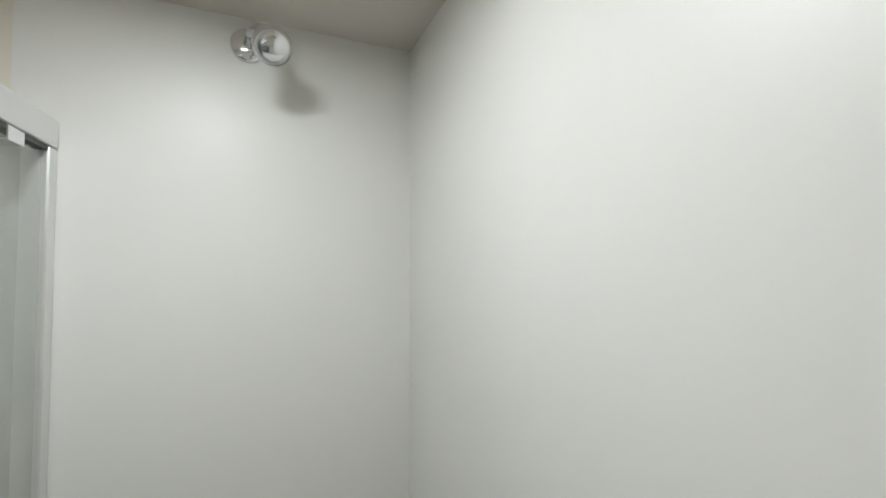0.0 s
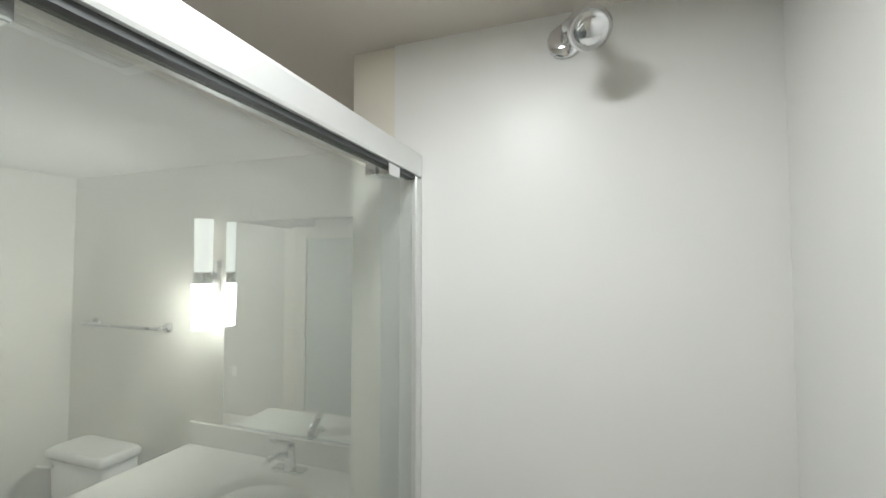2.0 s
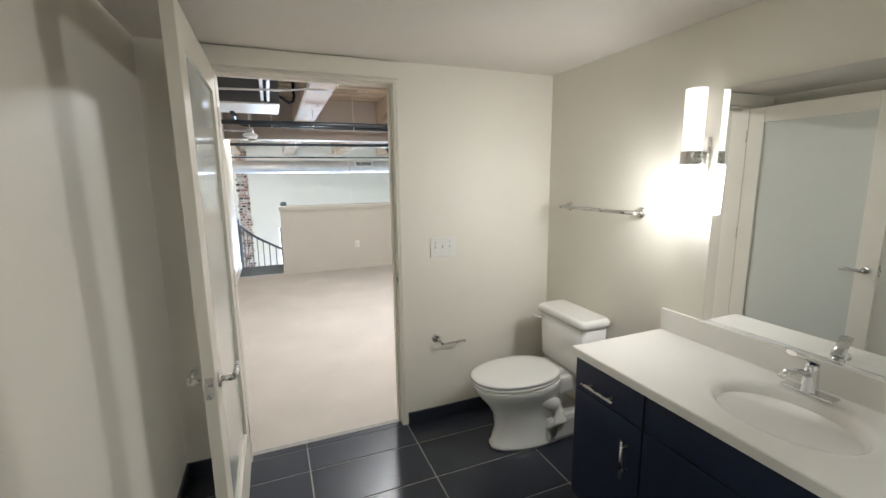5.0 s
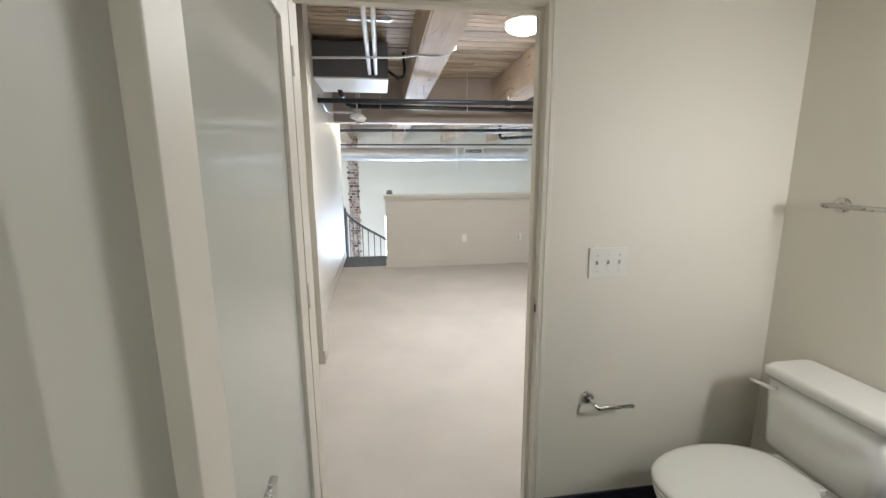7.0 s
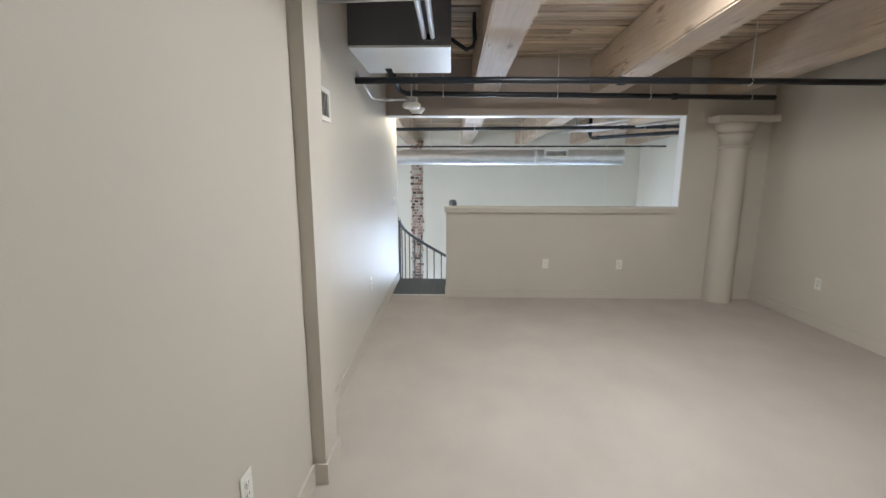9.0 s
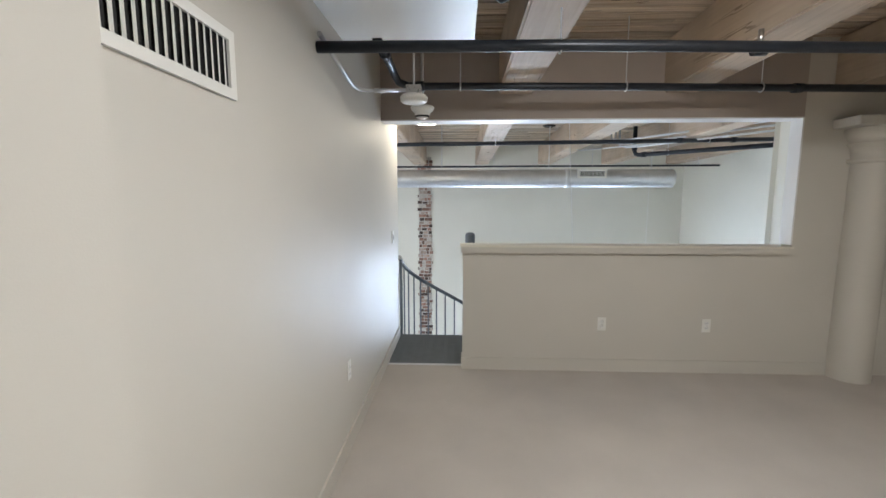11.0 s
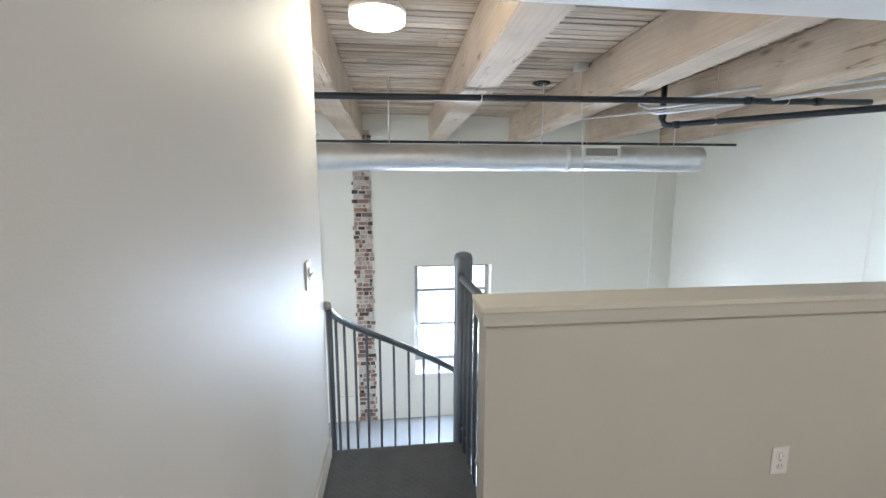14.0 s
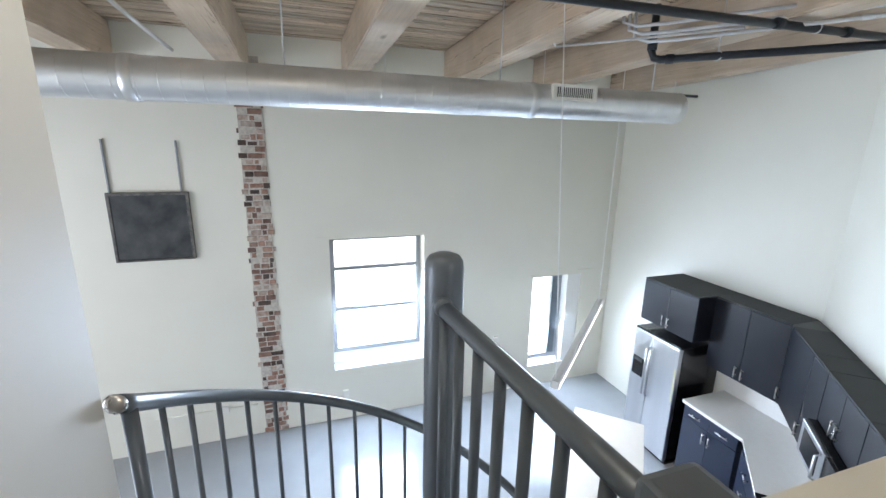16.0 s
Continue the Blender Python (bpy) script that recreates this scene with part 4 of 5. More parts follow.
def dome_light(name, c, r, drop, label, bulge=0.045):
    ob = thing(name, c, label, "ceiling light")
    m = Matrix.Translation(c)
    lens = part("lens", lathe(bmesh.new(), [(0, -bulge), (r * 0.6, -bulge * 0.84), (r * 0.93, -bulge * 0.33), (r, 0.0), (r, 0.03)], m, 40), DOME_LIT, ob, "glowing white acrylic lens")
    lens.visible_shadow = False
    rim = part("rim", lathe(bmesh.new(), [(r, 0.03), (r * 1.04, 0.03), (r * 1.04, 0.052), (0, 0.052)], m, 40), WHITE_PAINT, ob)
    rim.visible_shadow = True
    part("stem", sweep(bmesh.new(), [(c[0], c[1], c[2] + 0.05), (c[0], c[1], c[2] + drop)], 0.012, 10), CONDUIT, ob)
    return ob


dome_light("ceiling_light", (-4.5, 1.40, 2.52), 0.14, 0.24, "round white flush ceiling light, lit, under the planks")
dome_light("ceiling_light", (-8.03, -0.03, 2.19), 0.122, 0.48, "round white ceiling light on a short stem, lit", 0.012)

sd = thing("smoke_detector", (-6.47, 0.02, 2.06), "round white strobe detector hung below a junction box", "detector")
part("body", lathe(bmesh.new(), [(0, 2.042), (0.066, 2.045), (0.081, 2.054), (0.084, 2.078), (0.070, 2.092), (0.045, 2.096), (0, 2.096)], Matrix.Translation((-6.47, 0.02, 0)), 32), PLASTIC, sd)
part("junction_box", B((-6.515, -0.025, 2.096, -6.425, 0.065, 2.145), bevel=0.004), NICKEL, sd)
part("hanger_rod", sweep(bmesh.new(), [(-6.47, 0.02, 2.145), (-6.47, 0.02, 2.70)], 0.006, 8), CONDUIT, sd)
sd = thing("smoke_detector", (-6.9, 0.03, 2.02), "white smoke detector with flared base and slotted cone", "detector")
sm = Matrix.Translation((-6.9, 0.032, 0))
part("base", lathe(bmesh.new(), [(0, 2.112), (0.079, 2.112), (0.085, 2.104), (0.074, 2.083), (0.056, 2.070)], sm, 32), PLASTIC, sd)
part("cone", lathe(bmesh.new(), [(0.056, 2.071), (0.052, 2.052), (0.040, 2.034), (0.022, 2.027), (0, 2.025)], sm, 32), PLASTIC, sd)
part("slot_ring", lathe(bmesh.new(), [(0.0485, 2.044), (0.0515, 2.0485), (0.0465, 2.040), (0.0440, 2.037)], sm, 24), DARK_SLOT, sd)
part("hanger_rod", sweep(bmesh.new(), [(-6.9, 0.032, 2.11), (-6.9, 0.032, 2.69)], 0.011, 8), CONDUIT, sd)

# ---- landing and spiral stair ----
PX, PYY, RAD = -8.272, 0.407, 0.74
land = tagged(thing("stair_landing", (-7.8, 0.0, 0.0), "dark grey steel checker-plate landing at the loft edge", "landing"), kind="structure")
part("plate", B((-8.225, -0.344, -0.012, -7.412, 0.40, 0.0)), PLATE, land)
part("edge_angle", B((-8.229, -0.344, -0.10, -8.223, 0.335, -0.012)), RAIL, land)
part("edge_angle", B((-8.22, 0.395, -0.10, -7.495, 0.401, -0.012)), RAIL, land)
structure("carpet_bar", B((-7.425, -0.332, -0.002, -7.395, 0.316, 0.006), bevel=0.002), CONDUIT, "thin metal carpet edge bar", "trim")
bm = bmesh.new()
for i in range(40):
    for j in range(18):
        cxp, cyp = -7.44 - i * 0.0195, -0.325 + j * 0.0385 + (0.019 if i % 2 else 0)
        a = 45 if (i + j) % 2 else -45
        box(bm, -0.010, -0.0025, 0, 0.010, 0.0025, 0.0016, m=Matrix.Translation((cxp, cyp, 0.0)) @ pose(0, 0, 0, 0, 0, a))
tagged(part("tread_pattern", bm, PLATE, land), kind="stuff")

stair = thing("spiral_staircase", (PX, PYY, FLOOR), "grey painted steel spiral staircase with round centre post and slim balusters", "staircase")
part("centre_post", lathe(bmesh.new(), [(0.052, FLOOR), (0.052, 1.065), (0.049, 1.085), (0.040, 1.098), (0.022, 1.105), (0, 1.107)], Matrix.Translation((PX, PYY, 0)), 40), RAIL, stair)


def rail_z(a):
    """Handrail height along the turn; a in degrees from the wall end, clockwise from above."""
    return 0.805 - 0.0077 * a


def at(a, r=RAD):
    t = radians(-90 - a)
    return PX + r * math.cos(t), PYY + r * math.sin(t)


steps = 13
rise = -FLOOR / steps
turn = rise / 0.0077
part("handrail", sweep(bmesh.new(), [(*at(a), rail_z(a)) for a in range(-4, 288, 4)], 0.021, 14), RAIL, stair)
part("rail_end", lathe(bmesh.new(), [(0, -0.012), (0.018, -0.006), (0.0235, 0.0), (0.018, 0.008), (0, 0.012)], Matrix.Translation((*at(-5), rail_z(-5))) @ pose(0, 0, 0, 0, 90, 0), 16), NICKEL, stair, "worn metal end cap")
for k in range(1, steps):
    a0 = 6 + (k - 1) * turn
    z = -k * rise - 0.10
    bm = bmesh.new()
    pts = [at(a0, 0.05)] + [at(a0 + turn * 1.1 * i / 6, RAD - 0.02) for i in range(7)] + [at(a0 + turn * 1.1, 0.05)]
    up, dn = [bm.verts.new((x, y, z)) for x, y in pts], [bm.verts.new((x, y, z - 0.03)) for x, y in pts]
    bm.faces.new(up), bm.faces.new(dn[::-1])
    for i in range(len(pts)):
        j = (i + 1) % len(pts)
        bm.faces.new((up[i], dn[i], dn[j], up[j]))
    part("tread", bm, PLATE, stair)
for a in [0.0] + [9.3 * i + 2 for i in range(1, 30)]:
    xb, yb = at(a)
    k = max(0, math.ceil((a - 6) / turn))
    zb = -0.005 if a < 6 else -k * rise - 0.12
    part("baluster", sweep(bmesh.new(), [(xb, yb, zb - (0.09 if a < 1 else 0)), (xb, yb, rail_z(a) - 0.012)], 0.017 if a < 1 else 0.0085, 10), RAIL, stair)

guard = thing("guard_rail", (-7.9, 0.42, 0), "grey painted steel guard rail from stair post to half wall", "railing")
GA, GB = Vector((PX, PYY - 0.02, 0.972)), Vector((-7.60, 0.436, 0.965))
part("top_rail", sweep(bmesh.new(), [GA, GB, (-7.46, 0.446, 0.964)], 0.021, 16), RAIL, guard)
part("rail_cap", lathe(bmesh.new(), [(0, -0.02), (0.022, -0.016), (0.026, 0.0), (0.022, 0.012), (0, 0.016)], Matrix.Translation(GA + Vector((0.055, 0, 0.006))) @ pose(0, 0, 0, 0, 90, 0), 16), RAIL, guard)
part("wall_bracket", B((-7.575, 0.40, 0.94, -7.467, 0.49, 1.022), bevel=0.012), RAIL, guard, "welded steel bracket at the wall")
part("bottom_rail", sweep(bmesh.new(), [(PX + 0.05, 0.40, 0.09), (-7.451, 0.458, 0.09)], 0.012, 10), RAIL, guard)
for i in range(7):
    f = (i + 0.55) / 7
    p = GA.lerp(GB, f)
    part("baluster", sweep(bmesh.new(), [(p.x, p.y, -0.05), (p.x, p.y, 0.955)], 0.0125, 12), RAIL, guard)

# ---- hall ----
def window(name, y0, y1, z0, z1, bars, label, frame_w=0.05):
    ob = tagged(thing(name, (WEST - 0.2, (y0 + y1) / 2, z0), label, "window"), kind="structure")
    xa, xb = WEST - 0.24, WEST - 0.17
    part("window_frame", B((xa, y0, z0, xb, y0 + frame_w, z1), (xa, y1 - frame_w, z0, xb, y1, z1), (xa, y0 + frame_w, z1 - frame_w, xb, y1 - frame_w, z1),
                           (xa, y0 + frame_w, z0, xb, y1 - frame_w, z0 + frame_w)), FRAME_GREY, ob)
    edges = [z0 + frame_w, *bars, z1 - frame_w]
    for b in bars:
        part("bar", B((xa + 0.005, y0 + frame_w, b - 0.026, xb - 0.005, y1 - frame_w, b + 0.026)), FRAME_GREY, ob)
    for a, b in zip(edges, edges[1:]):
        g = part("pane", B((xa + 0.03, y0 + frame_w, a, xa + 0.036, y1 - frame_w, b)), WINDOW_GLASS, ob)
        g.visible_shadow = False
    return ob


zt, zb = W1[3], -1.545
window("window_1", W1[0] + 0.01, W1[1] - 0.01, zb, zt, (zt - 0.27 * (zt - zb), zt - 0.62 * (zt - zb)), "grey-framed three-light window in a deep white reveal", 0.06)
structure("window_sill", B((WEST - 0.319, W1[0] + 0.002, W1[2] + 0.003, WEST + 0.012, W1[1] - 0.002, W1[2] + 0.03), (WEST - 0.319, W1[0] + 0.002, W1[2] + 0.03, WEST - 0.17, W1[1] - 0.002, zb)), WHITE_PAINT, "white painted deep window sill", "sill")
window("window_2", W2[0] + 0.005, W2[1] - 0.25, W2[2] + 0.06, W2[3] - 0.005, (), "tall narrow grey-framed window in a deep reveal", 0.07)
part("casement_post", B((WEST - 0.235, 3.90, W2[2] + 0.13, WEST - 0.165, 4.02, W2[3] - 0.07)), RAIL, bpy.data.objects["window_2"], "dark grey open casement edge")
structure("window_reveal", B((WEST - 0.318, W2[1] - 0.245, W2[2] + 0.03, WEST - 0.02, W2[1] - 0.003, W2[3] - 0.003), (WEST - 0.318, W2[0] + 0.003, W2[2] + 0.003, WEST + 0.012, W2[1] - 0.003, W2[2] + 0.03)), WHITE_PAINT, "white painted splayed reveal and sill", "reveal")
for ya, yb, z in ((W1[0] - 0.17, W1[0] + 0.05, W1[3] + 0.012), (W1[1] - 0.04, W1[1] + 0.12, W1[3] + 0.03), (W2[0] - 0.06, W2[0] + 0.1, W2[3] + 0.01), (W2[1] - 0.1, W2[1] + 0.22, W2[3] + 0.05)):
    structure("lintel_edge", B((WEST - 0.001, ya, z, WEST + 0.008, yb, z + 0.022), bevel=0.002), HALL_PAINT, "end of a painted-over steel lintel", "lintel")
backdrop_mat = material("bright_overcast_day", (0.9, 0.92, 0.95), 1.0, vary=0.0, emit=((0.93, 0.97, 1.0), 4.0))
structure("backdrop", B((-15.2, -6, -3.19, -15.0, 16, 1.9)), backdrop_mat, "bright overcast daylight outside the windows", "backdrop")
structure("ground", B((-400, -400, -3.4, 400, 400, -3.2)), material("outside_paving", (0.32, 0.32, 0.31), 0.9, vary=0.1, scale=1.0, grain=0.4), "pale paved ground outside", "ground")

hatch = thing("iron_hatch", (WEST, -1.56, 0.0), "black iron fire hatch on two hanging rods against the wall", "hatch")
part("panel", B((WEST + 0.02, -1.935, 0.04, WEST + 0.045, -1.19, 0.775), bevel=0.003), IRON, hatch)
part("frame", B((WEST + 0.001, -1.96, 0.015, WEST + 0.055, -1.93, 0.80), (WEST + 0.001, -1.195, 0.015, WEST + 0.055, -1.165, 0.80), (WEST + 0.001, -1.93, 0.77, WEST + 0.055, -1.195, 0.80), (WEST + 0.001, -1.93, 0.015, WEST + 0.055, -1.195, 0.035), bevel=0.003), IRON_EDGE, hatch, "scuffed pale-edged iron frame")
for y in (-1.925, -1.235):
    part("hanging_rod", B((WEST + 0.001, y - 0.008, 0.79, WEST + 0.03, y + 0.008, 1.37), bevel=0.002), FRAME_GREY, hatch, "flat grey steel hanging strap")

# round spiral duct with register
dx, dz, dr = -10.70, 1.765, 0.142
dl = thing("spiral_duct", (dx, 1.0, dz), "round galvanised spiral-seam air duct", "duct")
DUCT_M = Matrix.Translation((dx, 0, dz)) @ pose(0, 0, 0, -90)
yy = 3.62
part("tube", lathe(bmesh.new(), [(dr, -3.2), (dr, yy)], DUCT_M, 64), DUCT, dl)
for i in range(52):
    ys = -3.13 + i * 0.131
    bm = lathe(bmesh.new(), [(dr - 0.001, ys), (dr + 0.0022, ys + 0.0015), (dr + 0.0022, ys + 0.0065), (dr - 0.001, ys + 0.008)], DUCT_M, 48)
    part("seam", bm, DUCT, dl)
yend = yy
part("end_cap", lathe(bmesh.new(), [(dr + 0.004, yend - 0.05), (dr + 0.004, yend), (dr - 0.01, yend + 0.012), (0, yend + 0.012)], Matrix.Translation((dx, 0, dz)) @ pose(0, 0, 0, -90), 48), DUCT, dl)
for y in (-0.95, 1.98):
    part("coupling", lathe(bmesh.new(), [(dr + 0.001, y - 0.035), (dr + 0.007, y - 0.033), (dr + 0.007, y + 0.033), (dr + 0.001, y + 0.035)], Matrix.Translation((dx, 0, dz)) @ pose(0, 0, 0, -90), 48), DUCT, dl)
reg = part("register", B((dx + dr - 0.02, 2.12, dz + 0.0, dx + dr + 0.02, 2.56, dz + 0.025), (dx + dr - 0.02, 2.12, dz + 0.105, dx + dr + 0.02, 2.56, dz + 0.13),
                         (dx + dr - 0.02, 2.12, dz + 0.025, dx + dr + 0.02, 2.15, dz + 0.105), (dx + dr - 0.02, 2.53, dz + 0.025, dx + dr + 0.02, 2.56, dz + 0.105)), PLASTIC, dl, "white register frame")
part("backing", B((dx + dr - 0.01, 2.15, dz + 0.025, dx + dr + 0.006, 2.53, dz + 0.105)), DARK_SLOT, reg)
for i in range(19):
    y = 2.158 + i * 0.02
    part("slat", B((dx + dr + 0.006, y, dz + 0.025, dx + dr + 0.013, y + 0.006, dz + 0.105)), PLASTIC, reg)
for y in (0.0, 1.7, 3.3):
    part("hanger", sweep(bmesh.new(), [(dx, y, dz + dr), (dx, y, slope(dx) + 0.40)], 0.006, 6), CONDUIT, dl)

hp = pipe_run("sprinkler_pipe", "dark steel sprinkler main crossing the hall", [(-9.60, -3.4, 2.15), (-9.54, 0.75, 2.175), (-9.50, 2.4, 2.185), (-9.42, 4.25, 2.195)], 0.027, PIPE,
              couplings=[((-9.44, 3.75, 2.193), PY), ((-9.46, 3.1, 2.19), PY)], hangers=[(-9.54, 0.76, 2.176), (-9.45, 3.45, 2.192), (-9.6, -1.0, 2.165)])
pipe_run("sprinkler_pipe", "dark steel sprinkler branch dropping through an elbow", [(-10.29, 2.86, 2.50), (-10.29, 2.86, 2.15), (-10.275, 2.875, 2.10), (-10.24, 2.91, 2.085), (-9.36, 3.745, 2.085), (-8.9, 4.15, 2.085)], 0.030, PIPE,
         couplings=[((-10.29, 2.86, 2.19), (0, 0, 1)), ((-10.19, 2.957, 2.085), (1, 0.95, 0))], hangers=[(-9.95, 3.185, 2.085)])
pipe_run("sprinkler_pipe", "thin dark pipe running above the duct", [(-11.6, -3.4, 2.008), (-11.6, 4.869, 2.026)], 0.017, PIPE, hangers=[(-11.6, 0.9, 2.018), (-11.6, 2.65, 2.022), (-11.6, 4.5, 2.025)])
for i, (dzp, dyp) in enumerate(((0.0, 0.0), (0.05, -0.06), (0.10, -0.12))):
    pipe_run("conduit", "galvanised conduit in a bundle along the beams", [(-10.25, 2.62 + dyp, 2.55), (-10.23, 2.62 + dyp, 2.22 + dzp), (-10.16, 2.69 + dyp, 2.185 + dzp), (-10.0, 2.82 + dyp, 2.18 + dzp), (-9.45, 3.30 + dyp, 2.20 + dzp), (-8.6, 4.0 + dyp, 2.22 + dzp)], 0.013, CONDUIT, "conduit",
             couplings=[((-9.2, 3.505 + dyp, 2.206 + dzp), (0.85, 0.7, 0))])
pipe_run("conduit", "thin conduit with a hooked end on a beam", [(-10.55, 2.10, 2.20), (-10.6, 2.15, 2.19), (-10.3, 2.40, 2.185), (-9.6, 2.98, 2.19)], 0.010, CONDUIT, "conduit")
pipe_run("conduit", "galvanised conduit sloping to the duct", [(-8.9, -1.0, 2.27), (-10.9, -0.88, 2.10), (-11.4, -0.85, 2.07)], 0.014, CONDUIT, "conduit")

cv = thing("ceiling_sprinkler", (-10.77, 1.96, 2.59), "dark round fitting recessed between the planks", "ceiling fitting")
part("ring", lathe(bmesh.new(), [(0.05, 2.605), (0.095, 2.60), (0.10, 2.585), (0.075, 2.575), (0.06, 2.59)], Matrix.Translation((-10.77, 1.70, 0)), 28), BLACK, cv)
part("centre", lathe(bmesh.new(), [(0, 2.578), (0.045, 2.58), (0.05, 2.60)], Matrix.Translation((-10.77, 1.70, 0)), 24), PIPE, cv)

# pendant
A_, B_ = Vector((-9.98, 2.0, -0.58)), Vector((-11.55, 3.70, -0.58))
pen = thing("linear_pendant", (A_ + B_) / 2, "slim white linear pendant light on two long wires", "pendant lamp")
pen["base"] = tuple((A_ + B_) / 2)
dirv = (B_ - A_).normalized()
bm = bmesh.new()
ang = math.degrees(math.atan2(dirv.y, dirv.x))
box(bm, 0, -0.034, -0.036, (B_ - A_).length, 0.034, 0.036, bevel=0.005, m=Matrix.Translation(A_) @ pose(0, 0, 0, 0, 0, ang))
part("housing", bm, WHITE_PAINT, pen)
bm = bmesh.new()
box(bm, 0.02, -0.031, -0.045, (B_ - A_).length - 0.02, 0.031, -0.036, m=Matrix.Translation(A_) @ pose(0, 0, 0, 0, 0, ang))
part("lens", bm, TUBE_LIT, pen, "pale diffuser")
for p, top in ((A_ + dirv * 0.03, Vector((-10.06, 1.835, 0))), (B_ - dirv * 0.12, B_ - dirv * 0.12)):
    zt2 = slope(top.x) + 0.40
    part("wire", sweep(bmesh.new(), [(p.x, p.y, p.z + 0.02), (top.x, top.y, zt2)], 0.0045, 6), WHITE_PAINT, pen)
    part("canopy", B((top.x - 0.055, top.y - 0.055, zt2 - 0.07, top.x + 0.055, top.y + 0.055, zt2 + 0.01), bevel=0.006), CONDUIT, pen)

# ---- kitchen ----
ESPRESSO = material("espresso_cabinet", (0.014, 0.016, 0.024), 0.34, spec=0.35, vary=0.12, scale=3, grain=0.05, grain_scale=50, stretch=(1, 1, 0.1))
DARK_TOP = material("dark_cabinet_top", (0.045, 0.05, 0.052), 0.7, vary=0.12, scale=6)
RUN1 = pose(0, NORTH, 0)
RUN2 = pose(-9.747, NORTH, 0, 0, 0, -44)
CT = -1.489                                      # counter top height


def mbox(m, *args, bevel=0.0):
    bm = bmesh.new()
    box(bm, *args, bevel=bevel, m=m)
    return bm


def mhandle(parent, m, a, b):
    return bar_handle(parent, m @ Vector(a), m @ Vector(b), m.to_3x3() @ Vector((0, -1, 0)), NICKEL, 0.007, 0.03)


def wall_unit(m, x0, x1, z0, z1, depth, doors, label, mat, handle_low=True):
    """A wall cabinet with its doors, in the frame of its wall (y = 0 at the wall)."""
    c = m @ Vector(((x0 + x1) / 2, 0, z0))
    ob = thing("wall_cabinet", tuple(c), label, "cabinet", "kitchen wall cabinets")
    part("body", mbox(m, x0 + 0.001, -depth + 0.02, z0, x1 - 0.001, -0.002, z1 - 0.004), mat, ob)
    part("top", mbox(m, x0 + 0.001, -depth, z1 - 0.004, x1 - 0.001, -0.002, z1 + 0.012, bevel=0.002), DARK_TOP, ob)
    w = (x1 - x0) / doors
    for i in range(doors):
        a, b = x0 + i * w + 0.003, x0 + (i + 1) * w - 0.003
        d = part("door", mbox(m, a, -depth, z0 + 0.002, b, -depth + 0.019, z1 - 0.01, bevel=0.002), mat, ob)
        hx = (b - 0.035) if (i % 2 == 0 and doors > 1) else (a + 0.035)
        mhandle(d, m, (hx, -depth, z0 + 0.04), (hx, -depth, z0 + 0.17))
    return ob


wall_unit(RUN1, -11.39, -10.59, -0.80, -0.255, 0.62, 2, "dark espresso two-door cabinet above the refrigerator", ESPRESSO)
wall_unit(RUN1, -10.585, -9.775, -1.10, -0.255, 0.37, 2, "dark espresso two-door wall cabinet beside the refrigerator", ESPRESSO)
wall_unit(RUN2, 0.30, 0.90, -1.05, -0.255, 0.30, 1, "dark espresso single-door wall cabinet on the angled wall", ESPRESSO)
wall_unit(RUN2, 0.905, 1.22, -1.05, -0.255, 0.30, 1, "dark espresso narrow wall cabinet on the angled wall", ESPRESSO)
wall_unit(RUN2, 1.225, 1.90, -0.66, -0.255, 0.30, 2, "dark espresso short cabinet above the microwave", ESPRESSO)
wall_unit(RUN2, 1.905, 2.14, -1.05, -0.255, 0.30, 1, "dark espresso wall cabinet at the run's end", ESPRESSO)
fill = thing("corner_filler", (-9.75, 4.6, -1.1), "dark espresso corner filler between two cabinet runs", "cabinet")
bm = bmesh.new()
cs = [(-9.775, NORTH - 0.002), (-9.775, NORTH - 0.37), tuple(RUN2 @ Vector((0.30, -0.30, 0)))[:2], tuple(RUN2 @ Vector((0.30, -0.002, 0)))[:2]]
lo, hi = [bm.verts.new((x, y, -1.075)) for x, y in cs], [bm.verts.new((x, y, -0.247)) for x, y in cs]
bm.faces.new(hi), bm.faces.new(lo[::-1])
for i in range(4):
    bm.faces.new((lo[i], lo[(i + 1) % 4], hi[(i + 1) % 4], hi[i]))
part("panel", bm, ESPRESSO, fill)

fr = thing("refrigerator", (-11.02, 4.5, FLOOR), "stainless side-by-side refrigerator with ice dispenser and dark sides", "refrigerator")
part("body", B((-11.375, 4.24, FLOOR + 0.03, -10.67, 4.85, -0.925), bevel=0.006), BLACK, fr)
part("top", B((-11.38, 4.20, -0.925, -10.665, 4.852, -0.905), bevel=0.004), BLACK, fr)
dl_ = part("freezer_door", B((-11.378, 4.18, FLOOR + 0.06, -11.075, 4.24, -0.925), bevel=0.012), STEEL, fr)
dr_ = part("fridge_door", B((-11.069, 4.18, FLOOR + 0.06, -10.667, 4.24, -0.925), bevel=0.012), STEEL, fr)
part("dispenser", B((-11.345, 4.174, -1.56, -11.165, 4.182, -1.30), bevel=0.003), BLACK, dl_, "black dispenser recess")
part("display", B((-11.325, 4.172, -1.36, -11.185, 4.176, -1.315)), RUBBER, dl_)
for x, o in ((-11.10, dl_), (-11.045, dr_)):
    part("handle", sweep(bmesh.new(), [(x, 4.18, -1.09), (x, 4.135, -1.11), (x, 4.13, -1.4), (x, 4.135, -1.74), (x, 4.18, -1.76)], 0.013, 12), STEEL, o, "long steel handle")
part("label_strip", B((-10.70, 4.1785, -1.62, -10.682, 4.1802, -1.18)), material("pale_yellow_label", (0.75, 0.70, 0.42), 0.5, vary=0.05), dr_, "pale yellow paper strip")
